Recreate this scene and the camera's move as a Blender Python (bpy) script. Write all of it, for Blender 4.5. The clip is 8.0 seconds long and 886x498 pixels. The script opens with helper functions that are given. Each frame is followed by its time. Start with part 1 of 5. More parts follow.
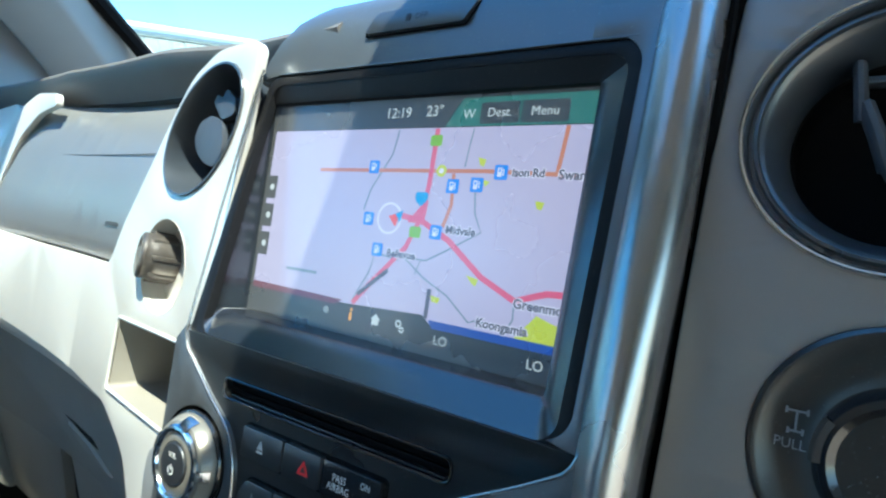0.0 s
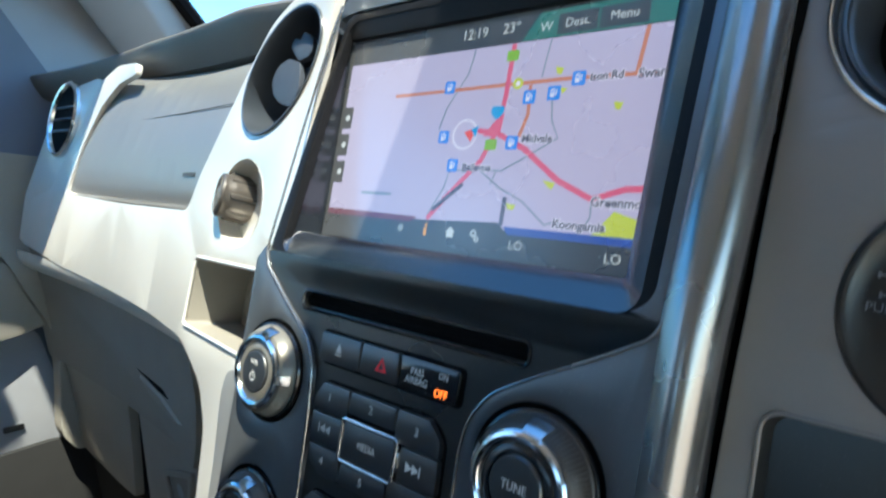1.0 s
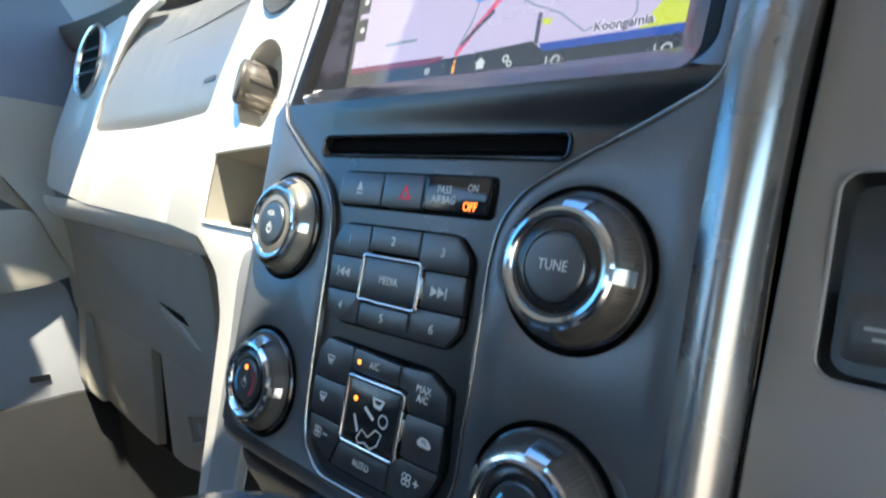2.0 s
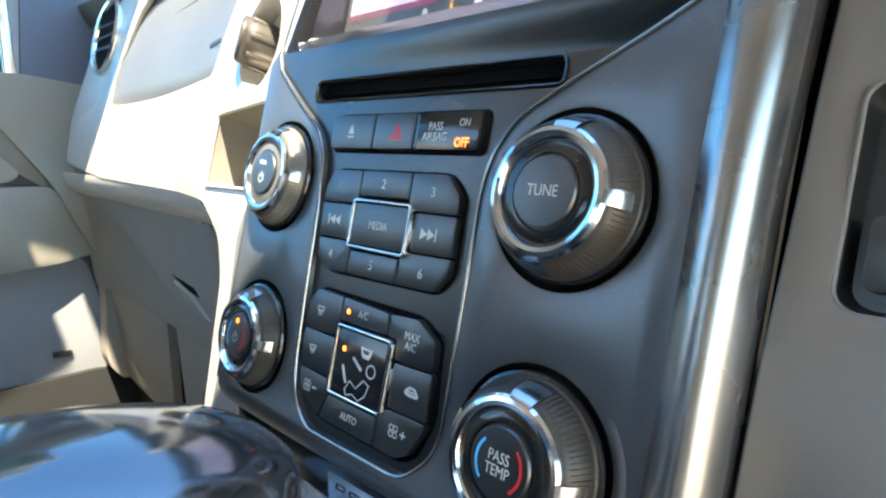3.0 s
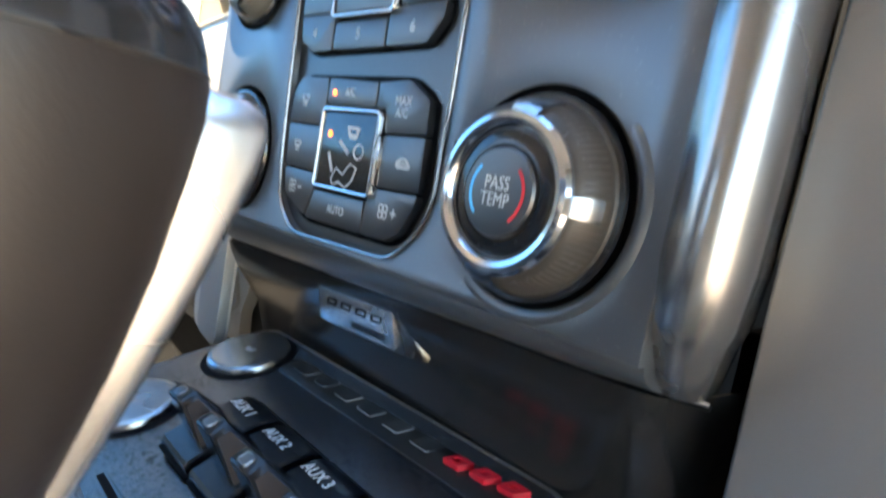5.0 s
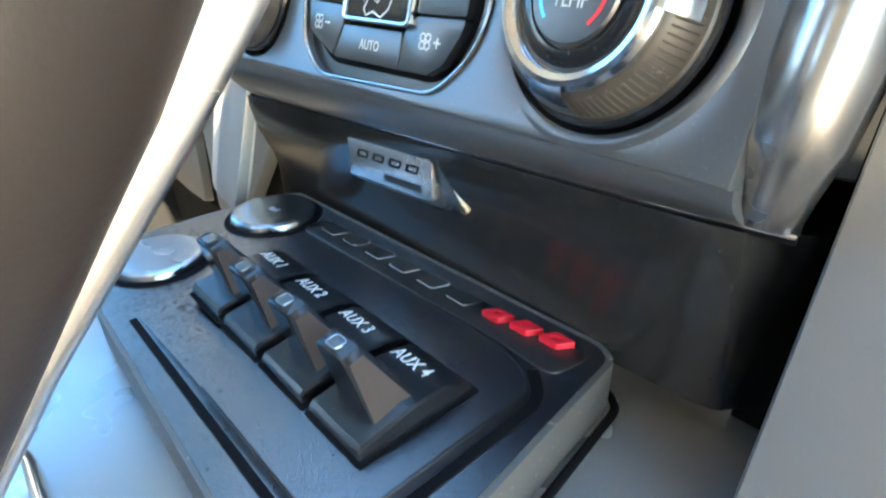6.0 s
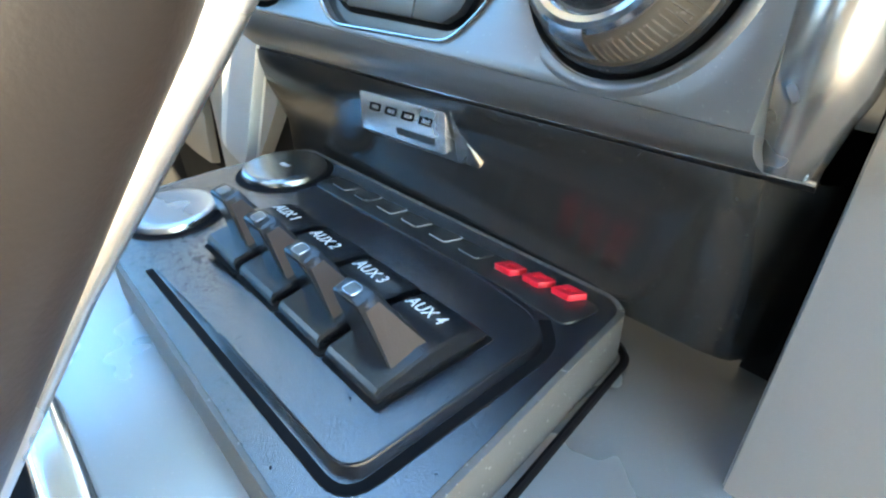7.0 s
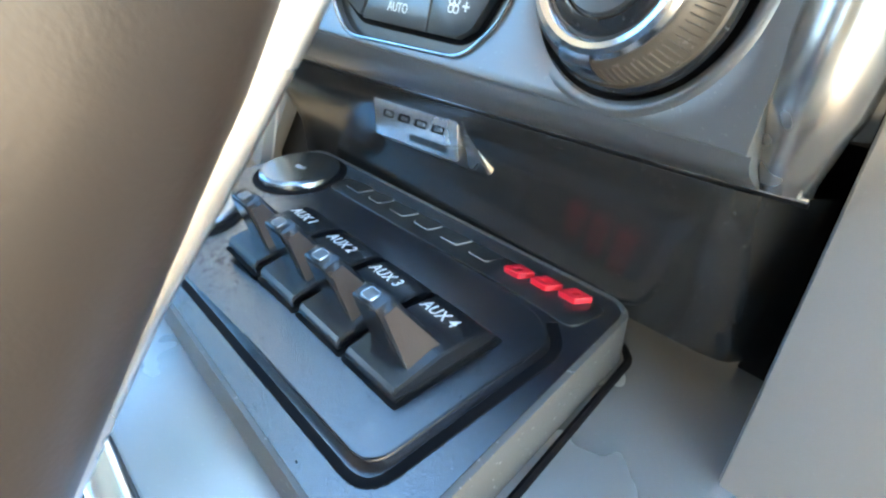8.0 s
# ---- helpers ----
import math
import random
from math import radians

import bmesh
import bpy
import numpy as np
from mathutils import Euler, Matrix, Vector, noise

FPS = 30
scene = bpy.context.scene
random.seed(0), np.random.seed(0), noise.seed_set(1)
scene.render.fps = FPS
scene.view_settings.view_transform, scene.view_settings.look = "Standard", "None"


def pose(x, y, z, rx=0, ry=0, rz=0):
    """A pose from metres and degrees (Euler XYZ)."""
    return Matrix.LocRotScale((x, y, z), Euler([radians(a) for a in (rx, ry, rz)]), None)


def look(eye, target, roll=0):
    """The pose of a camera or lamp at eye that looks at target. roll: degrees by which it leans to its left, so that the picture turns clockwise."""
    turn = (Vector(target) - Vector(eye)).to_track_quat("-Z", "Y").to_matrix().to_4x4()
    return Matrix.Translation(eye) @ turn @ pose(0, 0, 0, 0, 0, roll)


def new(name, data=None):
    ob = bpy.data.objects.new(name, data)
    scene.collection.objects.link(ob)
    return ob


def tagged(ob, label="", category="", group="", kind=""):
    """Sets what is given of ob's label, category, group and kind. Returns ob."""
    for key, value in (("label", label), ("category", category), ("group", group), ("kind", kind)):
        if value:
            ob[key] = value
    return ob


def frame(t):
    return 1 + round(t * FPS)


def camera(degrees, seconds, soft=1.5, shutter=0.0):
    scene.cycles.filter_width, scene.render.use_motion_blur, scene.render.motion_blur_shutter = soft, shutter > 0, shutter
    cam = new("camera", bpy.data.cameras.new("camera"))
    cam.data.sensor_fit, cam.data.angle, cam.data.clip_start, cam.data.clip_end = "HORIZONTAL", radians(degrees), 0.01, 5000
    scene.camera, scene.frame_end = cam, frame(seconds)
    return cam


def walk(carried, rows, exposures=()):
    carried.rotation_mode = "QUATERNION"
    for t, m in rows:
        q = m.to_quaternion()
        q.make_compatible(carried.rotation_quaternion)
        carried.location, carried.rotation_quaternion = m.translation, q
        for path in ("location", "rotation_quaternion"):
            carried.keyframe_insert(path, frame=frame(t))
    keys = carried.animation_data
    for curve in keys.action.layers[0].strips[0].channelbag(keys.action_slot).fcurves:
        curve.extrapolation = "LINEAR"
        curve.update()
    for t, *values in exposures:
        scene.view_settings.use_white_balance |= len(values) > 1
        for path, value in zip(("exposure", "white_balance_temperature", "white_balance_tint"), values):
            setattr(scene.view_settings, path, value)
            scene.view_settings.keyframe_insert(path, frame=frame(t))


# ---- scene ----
cam = camera(74.53, 8.0, 2.2, 0.4)
PATH = [
    (0, (0.17318, -0.12612, 0.92789), (-0.40816, 0.66691, 0.74583), -0.544),
    (0.5, (0.17341, -0.13477, 0.92163), (-0.44239, 0.63313, 0.74525), -0.541),
    (1, (0.17087, -0.14689, 0.88812), (-0.46850, 0.60292, 0.71786), -0.418),
    (1.5, (0.16808, -0.15025, 0.84982), (-0.48764, 0.58609, 0.68301), -0.319),
    (2, (0.16453, -0.14340, 0.81444), (-0.50520, 0.57982, 0.64591), -0.364),
    (2.2, (0.16338, -0.14149, 0.80565), (-0.51128, 0.57668, 0.63510), -0.362),
    (3.3, (0.16717, -0.12664, 0.79493), (-0.53540, 0.55936, 0.60571), -0.436),
    (3.5, (0.16701, -0.12784, 0.79533), (-0.53679, 0.55595, 0.60267), -0.268),
    (4, (0.17262, -0.12706, 0.79424), (-0.54198, 0.54289, 0.59294), -0.450),
    (4.5, (0.17357, -0.13028, 0.76804), (-0.54183, 0.53744, 0.56224), -0.315),
    (5, (0.16077, -0.11285, 0.73727), (-0.54586, 0.53260, 0.44731), -0.789),
    (5.2, (0.15571, -0.10934, 0.73069), (-0.54647, 0.52021, 0.39810), -0.684),
    (6.3, (0.14943, -0.11903, 0.71719), (-0.50956, 0.46601, 0.24448), 0.114),
    (6.5, (0.15055, -0.11906, 0.71658), (-0.50719, 0.46020, 0.23508), 0.042),
    (7, (0.14987, -0.12068, 0.71523), (-0.50236, 0.44791, 0.21393), 0.149),
    (7.5, (0.15110, -0.12124, 0.71552), (-0.49911, 0.43931, 0.20267), 0.222),
    (8, (0.15200, -0.12528, 0.72294), (-0.49932, 0.43097, 0.20684), 0.062),
]
EXPOSURES = [(0.0, 2.0, 5700, -7), (1.0, 1.9, 6050, -1), (2.0, 2.45, 6450, 3), (3.5, 2.95, 7400, 5), (5.0, 3.2, 7700, 10), (6.5, 4.4, 7850, 2), (8.0, 4.45, 7950, 3)]
walk(cam, [(t, look(eye, target, roll)) for t, eye, target, roll in PATH], EXPOSURES)


# ---------------------------------------------------------------- light
world = bpy.data.worlds.new("sky")
scene.world = world
world.use_nodes = True
sky = world.node_tree.nodes.new("ShaderNodeTexSky")
sky.sky_type, sky.sun_disc = "NISHITA", False
SUN = Vector((0.36, -0.19, 0.914)).normalized()          # from the place towards the sun
sky.sun_elevation, sky.sun_rotation = math.asin(SUN.z), math.atan2(SUN.x, SUN.y)
sky.ozone_density, sky.air_density, sky.dust_density = 5.0, 1.2, 0.3
back = world.node_tree.nodes["Background"]
back.inputs["Strength"].default_value = 0.15
world.node_tree.links.new(sky.outputs["Color"], back.inputs["Color"])
sun = new("sun", bpy.data.lights.new("sun", "SUN"))
sun.data.energy, sun.data.angle, sun.data.color = 4.2, radians(0.6), (1.0, 0.90, 0.76)
sun.matrix_world = look(SUN * 5, (0, 0, 0))

# ---------------------------------------------------------------- shape helpers
TILT = radians(15.0)
FACE = Matrix(((1, 0, 0, 0), (0, math.sin(TILT), -math.cos(TILT), 0), (0, math.cos(TILT), math.sin(TILT), 0.75), (0, 0, 0, 1)))
MM = Matrix.Scale(0.001, 4)
STACK = FACE @ MM                      # millimetres across, up and out of the centre stack's face
SLOPE = Matrix(((1, 0, 0, 0), (0, 0.2873, 0.9578, -134.1), (0, -0.9578, 0.2873, 0), (0, 0, 0, 1)))
DECK = STACK @ SLOPE                   # millimetres across, towards the dash and above the switch plate
LEAN_BACK = Matrix(((1, 0, 0, 0), (0, 1, 0, 0), (0.142, 0, 1, 0), (0, 0, 0, 1)))
POD_SINK = Matrix(((1, 0, 0, 0), (0, 1, 0, 0), (-0.03, 0, 0.92, -3.0), (0, 0, 0, 1)))
PANEL = STACK @ POD_SINK                # the button panel, let in behind the fascia, deeper towards the driver
WING = STACK @ LEAN_BACK               # the passenger's side of the dash, which runs away from the middle
ROOM = Matrix.Identity(4)


def part(name, bm, material, parent, label="", space=STACK, sharp=32):
    """Links a bmesh as one mesh object under a thing or a part."""
    bmesh.ops.remove_doubles(bm, verts=bm.verts, dist=1e-5)
    bmesh.ops.transform(bm, matrix=space, verts=bm.verts)
    bmesh.ops.recalc_face_normals(bm, faces=bm.faces)
    me = bpy.data.meshes.new(name)
    bm.to_mesh(me)
    bm.free()
    me.materials.append(material)
    me.polygons.foreach_set("use_smooth", [True] * len(me.polygons))
    me.set_sharp_from_angle(angle=radians(sharp))
    ob = new(name, me)
    if parent is not None:
        ob.parent = parent
        ob.matrix_parent_inverse = parent.matrix_world.inverted()
    if label:
        tagged(ob, label)
    return ob


def thing(name, place, label, category, group="", kind=""):
    ob = new(name)
    ob.empty_display_size = 0.02
    ob.matrix_world = Matrix.Translation(place)
    bpy.context.view_layer.update()
    return tagged(ob, label, category, group, kind)


def at(space, a, b, c):
    return space @ Vector((a, b, c))


def arc(cx, cy, r, a0, a1, n=8):
    return [(cx + r * math.cos(radians(a0 + (a1 - a0) * i / n)), cy + r * math.sin(radians(a0 + (a1 - a0) * i / n))) for i in range(n + 1)]


def circle(cx, cy, r, n=48):
    return [(cx + r * math.cos(2 * math.pi * i / n), cy + r * math.sin(2 * math.pi * i / n)) for i in range(n)]


def rrect(x0, x1, y0, y1, r=2.0, n=5):
    return (arc(x1 - r, y1 - r, r, 0, 90, n) + arc(x0 + r, y1 - r, r, 90, 180, n)
            + arc(x0 + r, y0 + r, r, 180, 270, n) + arc(x1 - r, y0 + r, r, 270, 360, n))


def soften(pts, r=4.0, n=5, closed=True):
    """Rounds the corners of a polygon."""
    out, m = [], len(pts)
    for i, p in enumerate(pts):
        p = Vector(p)
        if not closed and i in (0, m - 1):
            out.append(tuple(p))
            continue
        a, b = Vector(pts[i - 1]), Vector(pts[(i + 1) % m])
        d = min(r, (a - p).length * 0.45, (b - p).length * 0.45)
        s, e = p + (a - p).normalized() * d, p + (b - p).normalized() * d
        out += [tuple((1 - k / n) ** 2 * s + 2 * (k / n) * (1 - k / n) * p + (k / n) ** 2 * e) for k in range(n + 1)]
    return out


def plate(outer, front, back, holes=(), bevel=0.0, drop=None, segments=2, cuts=()):
    """A sheet with holes, cut out across and given depth along its third axis; drop(x, y) bends it."""
    bm = bmesh.new()
    for loop in (outer, *holes):
        vs = [bm.verts.new((x, y, front)) for x, y in loop]
        for i, v in enumerate(vs):
            if (v.co - vs[i - 1].co).length > 1e-7:
                bm.edges.new((vs[i - 1], v))
    bmesh.ops.remove_doubles(bm, verts=bm.verts, dist=1e-4)
    bmesh.ops.triangle_fill(bm, use_beauty=True, edges=bm.edges[:])
    if back != front:
        got = bmesh.ops.extrude_face_region(bm, geom=bm.faces[:], use_keep_orig=True)
        low = [v for v in got["geom"] if isinstance(v, bmesh.types.BMVert)]
        for v in low:
            v.co.z = back
        if bevel:
            bm.normal_update()
            rim = [e for e in bm.edges if all(abs(v.co.z - front) < 1e-6 for v in e.verts) and any(abs(f.normal.z) < 0.5 for f in e.link_faces)]
            bmesh.ops.bevel(bm, geom=rim, offset=bevel, segments=segments, profile=0.5, affect="EDGES", clamp_overlap=True)
    for y in cuts:
        bmesh.ops.bisect_plane(bm, geom=bm.verts[:] + bm.edges[:] + bm.faces[:], dist=1e-4, plane_co=(0, y, 0), plane_no=(0, 1, 0))
    if drop:
        for v in bm.verts:
            v.co.z += drop(v.co.x, v.co.y)
    return bm


def block(x0, x1, y0, y1, z0, z1, bevel=0.0, segments=2):
    bm = bmesh.new()
    bmesh.ops.create_cube(bm, size=1)
    for v in bm.verts:
        v.co = Vector((x0 + (v.co.x + 0.5) * (x1 - x0), y0 + (v.co.y + 0.5) * (y1 - y0), z0 + (v.co.z + 0.5) * (z1 - z0)))
    if bevel:
        bmesh.ops.bevel(bm, geom=bm.edges[:], offset=bevel, segments=segments, profile=0.5, affect="EDGES", clamp_overlap=True)
    return bm


def lathe(profile, cx, cy, cz=0.0, seg=64, a0=0.0, a1=360.0, sx=1.0):
    """Turns (radius, height) pairs round an axis along the third direction."""
    bm, full = bmesh.new(), abs(a1 - a0) >= 359.9
    rows = []
    for r, z in profile:
        n = seg if full else seg + 1
        rows.append([bm.verts.new((cx + sx * r * math.cos(radians(a0 + (a1 - a0) * i / seg)), cy + r * math.sin(radians(a0 + (a1 - a0) * i / seg)), cz + z)) for i in range(n)])
    for a, b in zip(rows, rows[1:]):
        for i in range(seg):
            j = (i + 1) % len(a)
            bm.faces.new((a[i], a[j], b[j], b[i]))
    return bm


def loft(loops, cap=True, closed=True):
    bm = bmesh.new()
    rows = [[bm.verts.new(p) for p in loop] for loop in loops]
    for a, b in zip(rows, rows[1:]):
        for i in range(len(a) - (0 if closed else 1)):
            j = (i + 1) % len(a)
            bm.faces.new((a[i], a[j], b[j], b[i]))
    if cap and closed:
        bm.faces.new(rows[0])
        bm.faces.new(rows[-1])
    return bm


def sheet(rows, thick):
    """A bent sheet through rows of points, with thickness along the third axis."""
    bm = loft(rows, cap=False, closed=False)
    got = bmesh.ops.extrude_face_region(bm, geom=bm.faces[:], use_keep_orig=True)
    for v in got["geom"]:
        if isinstance(v, bmesh.types.BMVert):
            v.co.z -= thick
    return bm


def tube(path, r, closed=False, seg=8, flat=1.0):
    bm, pts, rows = bmesh.new(), [Vector(p) for p in path], []
    n = len(pts)
    for i, p in enumerate(pts):
        a = pts[i - 1] if (closed or i) else p
        b = pts[(i + 1) % n] if (closed or i < n - 1) else p
        d = (b - a).normalized()
        up = Vector((0, 0, 1)) if abs(d.z) < 0.95 else Vector((1, 0, 0))
        s = d.cross(up).normalized()
        u = s.cross(d)
        rows.append([bm.verts.new(p + s * (r * math.cos(2 * math.pi * k / seg)) + u * (r * flat * math.sin(2 * math.pi * k / seg))) for k in range(seg)])
    pairs = list(zip(rows, rows[1:])) + ([(rows[-1], rows[0])] if closed else [])
    for a, b in pairs:
        for k in range(seg):
            bm.faces.new((a[k], a[(k + 1) % seg], b[(k + 1) % seg], b[k]))
    if not closed:
        bm.faces.new(rows[0])
        bm.faces.new(rows[-1])
    return bm


def merge(*bms):
    out = bms[0]
    for b in bms[1:]:
        me = bpy.data.meshes.new("joined")
        b.to_mesh(me)
        out.from_mesh(me)
        bpy.data.meshes.remove(me)
        b.free()
    return out


def lettering(words, size, x, y, z, depth=0.1, align="CENTER", turn=0.0, shear=0.0, space=1.0, line=0.85, narrow=1.0, bold=0.0):
    """The words as a raised mesh in the built-in font, middle at x, y."""
    cu = bpy.data.curves.new("words", "FONT")
    cu.body, cu.size, cu.align_x, cu.align_y, cu.extrude = words, size, align, "CENTER", depth
    cu.shear, cu.space_character, cu.space_line, cu.resolution_u = shear, space, line, 3
    cu.offset = bold
    ob = new("words", cu)
    bpy.context.view_layer.update()
    me = bpy.data.meshes.new_from_object(ob.evaluated_get(bpy.context.evaluated_depsgraph_get()))
    bpy.data.objects.remove(ob)
    bpy.data.curves.remove(cu)
    bm = bmesh.new()
    bm.from_mesh(me)
    bpy.data.meshes.remove(me)
    bmesh.ops.transform(bm, matrix=Matrix.Translation((x, y, z)) @ Matrix.Rotation(radians(turn), 4, "Z") @ Matrix.Diagonal((narrow, 1, 1, 1)), verts=bm.verts)
    return bm


def ribbon(pts, width, z, thick=0.06, flare=1.0):
    """A flat line, of even width or widening towards its end."""
    left, right, n = [], [], len(pts)
    for i, p in enumerate(pts):
        p, a, b = Vector(p), Vector(pts[max(i - 1, 0)]), Vector(pts[min(i + 1, n - 1)])
        d = (b - a).normalized()
        s = Vector((-d.y, d.x)) * width / 2 * (1 + (flare - 1) * i / (n - 1))
        left.append((p + s).to_tuple())
        right.append((p - s).to_tuple())
    return plate(left + right[::-1], z, z - thick)

# ---------------------------------------------------------------- materials


def material(name, colour, rough, metal=0.0, vary=0.06, vary_scale=60.0, grain=0.0, grain_scale=1500.0, dust=0.0, dust_scale=700.0,
             coat=0.0, smear=0.0, specular=0.5, light=None, ior=1.5, pits=0.0):
    m = bpy.data.materials.new(name)
    m.use_nodes = True
    t, bsdf = m.node_tree, m.node_tree.nodes["Principled BSDF"]
    L = t.links.new
    bsdf.inputs["Roughness"].default_value, bsdf.inputs["Metallic"].default_value = rough, metal
    bsdf.inputs["Coat Weight"].default_value, bsdf.inputs["Coat Roughness"].default_value = coat, 0.08
    bsdf.inputs["Specular IOR Level"].default_value = specular
    bsdf.inputs["IOR"].default_value = ior
    place = t.nodes.new("ShaderNodeTexCoord").outputs["Object"]

    def cloud(scale, detail=3.0):
        n = t.nodes.new("ShaderNodeTexNoise")
        n.inputs["Scale"].default_value, n.inputs["Detail"].default_value = scale, detail
        L(place, n.inputs["Vector"])
        return n.outputs["Fac"]

    def span(value, a, b, c, d):
        n = t.nodes.new("ShaderNodeMapRange")
        for key, x in zip(("From Min", "From Max", "To Min", "To Max"), (a, b, c, d)):
            n.inputs[key].default_value = x
        L(value, n.inputs["Value"])
        return n.outputs["Result"]

    def mix(fac, a, b):
        n = t.nodes.new("ShaderNodeMix")
        n.data_type = "RGBA"
        L(fac, n.inputs["Factor"])
        for key, x in ((6, a), (7, b)):
            if isinstance(x, tuple):
                n.inputs[key].default_value = (*x, 1)
            else:
                L(x, n.inputs[key])
        return n.outputs[2]

    lo, hi = tuple(c * (1 - vary) for c in colour), tuple(min(1, c * (1 + vary)) for c in colour)
    tone = mix(span(cloud(vary_scale), 0.2, 0.8, 0, 1), lo, hi)
    roughness = span(cloud(vary_scale * 0.5, 4), 0.15, 0.85, max(0.02, rough - 0.05 - smear), min(1, rough + 0.05 + smear))
    if dust:
        specks = span(cloud(dust_scale, 1.0), 0.70, 0.74, 0, dust)
        tone = mix(specks, tone, (0.42, 0.42, 0.42))
        film = span(cloud(45, 5), 0.45, 0.75, 0, dust * 0.10)
        tone = mix(film, tone, (0.35, 0.34, 0.33))
    L(tone, bsdf.inputs["Base Color"])
    L(roughness, bsdf.inputs["Roughness"])
    if grain:
        bump = t.nodes.new("ShaderNodeBump")
        bump.inputs["Strength"].default_value, bump.inputs["Distance"].default_value = grain, 0.0004
        L(cloud(grain_scale, 2), bump.inputs["Height"])
        L(bump.outputs["Normal"], bsdf.inputs["Normal"])
    if pits:
        # scuffed specks that have lost their gloss, in patches
        fine, patch = t.nodes.new("ShaderNodeMath"), t.nodes.new("ShaderNodeMath")
        fine.operation, patch.operation = "SUBTRACT", "MULTIPLY"
        patch.inputs[1].default_value = 0.62
        L(cloud(28, 2), patch.inputs[0])
        L(cloud(620, 2), fine.inputs[0])
        L(patch.outputs[0], fine.inputs[1])
        L(span(fine.outputs[0], 0.010, 0.045, specular * (1 - pits), specular), bsdf.inputs["Specular IOR Level"])
    if light:
        bsdf.inputs["Emission Color"].default_value = (*light[:3], 1)
        bsdf.inputs["Emission Strength"].default_value = light[3]
    return m


def glass(name, tint=(1, 1, 1), gloss=0.06):
    m = bpy.data.materials.new(name)
    m.use_nodes = True
    t = m.node_tree
    t.nodes.remove(t.nodes["Principled BSDF"])
    a, b, s = t.nodes.new("ShaderNodeBsdfTransparent"), t.nodes.new("ShaderNodeBsdfGlossy"), t.nodes.new("ShaderNodeMixShader")
    a.inputs["Color"].default_value = (*tint, 1)
    b.inputs["Roughness"].default_value = 0.02
    s.inputs["Fac"].default_value = gloss
    t.links.new(a.outputs[0], s.inputs[1])
    t.links.new(b.outputs[0], s.inputs[2])
    t.links.new(s.outputs[0], t.nodes["Material Output"].inputs["Surface"])
    return m


SILVER = material("satin silver paint", (0.140, 0.150, 0.160), 0.34, 0.68, 0.04, 25, 0.05, 2500, 0.16, 1100, smear=0.02)
# lighter copy of the fascia silver, with the glare put into its colour
GLARE_SILVER = material("satin silver paint paled for glare", (0.42, 0.415, 0.40), 0.36, 0.55, 0.04, 25, 0.05, 2500, 0.1, 1100)
PILLAR = material("polished champagne trim", (0.34, 0.335, 0.33), 0.25, 0.9, 0.05, 30, 0.02, 3000, 0.1, 1400, smear=0.03)
BAND = material("champagne silver paint", (0.74, 0.70, 0.63), 0.35, 0.4, 0.03, 14, 0.06, 2000, 0.1, 500)
CHROME = material("chrome", (0.66, 0.68, 0.71), 0.13, 1.0, 0.04, 80, smear=0.02)
CLAW = material("dull chrome", (0.45, 0.46, 0.48), 0.22, 1.0, 0.05, 80, smear=0.03)
SPINE = material("brushed bright metal", (0.82, 0.80, 0.78), 0.27, 0.95, 0.04, 60, smear=0.05)
CHROME_SOFT = material("satin chrome", (0.78, 0.76, 0.74), 0.22, 1.0, 0.04, 60, smear=0.04)
BLACK = material("black satin plastic", (0.011, 0.012, 0.013), 0.30, 0, 0.15, 40, 0.05, 3000, 0.09, 1300, specular=0.7, ior=1.6)
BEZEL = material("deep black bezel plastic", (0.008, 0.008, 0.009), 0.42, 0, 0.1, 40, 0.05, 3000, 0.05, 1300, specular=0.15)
BUTTON = material("black button plastic", (0.015, 0.016, 0.018), 0.34, 0, 0.12, 60, 0.08, 2600, 0.09, 1300, specular=0.85, ior=1.65)
GLOSS = material("gloss black plastic", (0.010, 0.011, 0.013), 0.18, 0, 0.1, 40, 0, 1, 0.15, 1300, coat=0.3, smear=0.04)
SHELF = material("satin blue-black screen frame", (0.010, 0.013, 0.019), 0.22, 0, 0.1, 40, 0.04, 2500, 0.02, 1300, specular=0.8, ior=1.7)
VENTDARK = material("dark vent plastic", (0.035, 0.042, 0.053), 0.30, 0, 0.1, 40, 0.1, 2000, specular=0.8, ior=1.6)
DARK = material("matt black for joints and gap shade", (0.005, 0.005, 0.006), 0.85, 0, 0.1, specular=0.08)
RUBBER = material("soft-touch dark grey", (0.062, 0.053, 0.045), 0.42, 0.25, 0.08, 50, 0.1, 1500, 0.15)
PAD = material("dark grained dash pad", (0.105, 0.096, 0.086), 0.58, 0, 0.12, 20, 0.5, 700)
AIRBAG = material("grained grey dash panel", (0.16, 0.16, 0.157), 0.36, 0, 0.08, 12, 0.30, 600, specular=0.9, ior=1.7)
BEIGE = material("grained beige plastic", (0.34, 0.312, 0.265), 0.6, 0, 0.07, 14, 0.45, 700)
STONE = material("grained stone-grey plastic", (0.30, 0.275, 0.232), 0.6, 0, 0.08, 14, 0.45, 700)
SLATE = material("slate blue door trim", (0.13, 0.15, 0.19), 0.6, 0, 0.08, 14, 0.4, 800)
LOWDOOR = material("pale slate door panel", (0.29, 0.295, 0.315), 0.6, 0, 0.08, 14, 0.4, 800)
GREYBLUE = material("grey pillar trim", (0.30, 0.32, 0.34), 0.65, 0, 0.06, 14, 0.3, 900)
DECKGREY = material("grey console plastic", (0.155, 0.165, 0.17), 0.27, 0.1, 0.03, 20, 0.08, 1800, 0.06, 900, specular=1.0, ior=1.9)
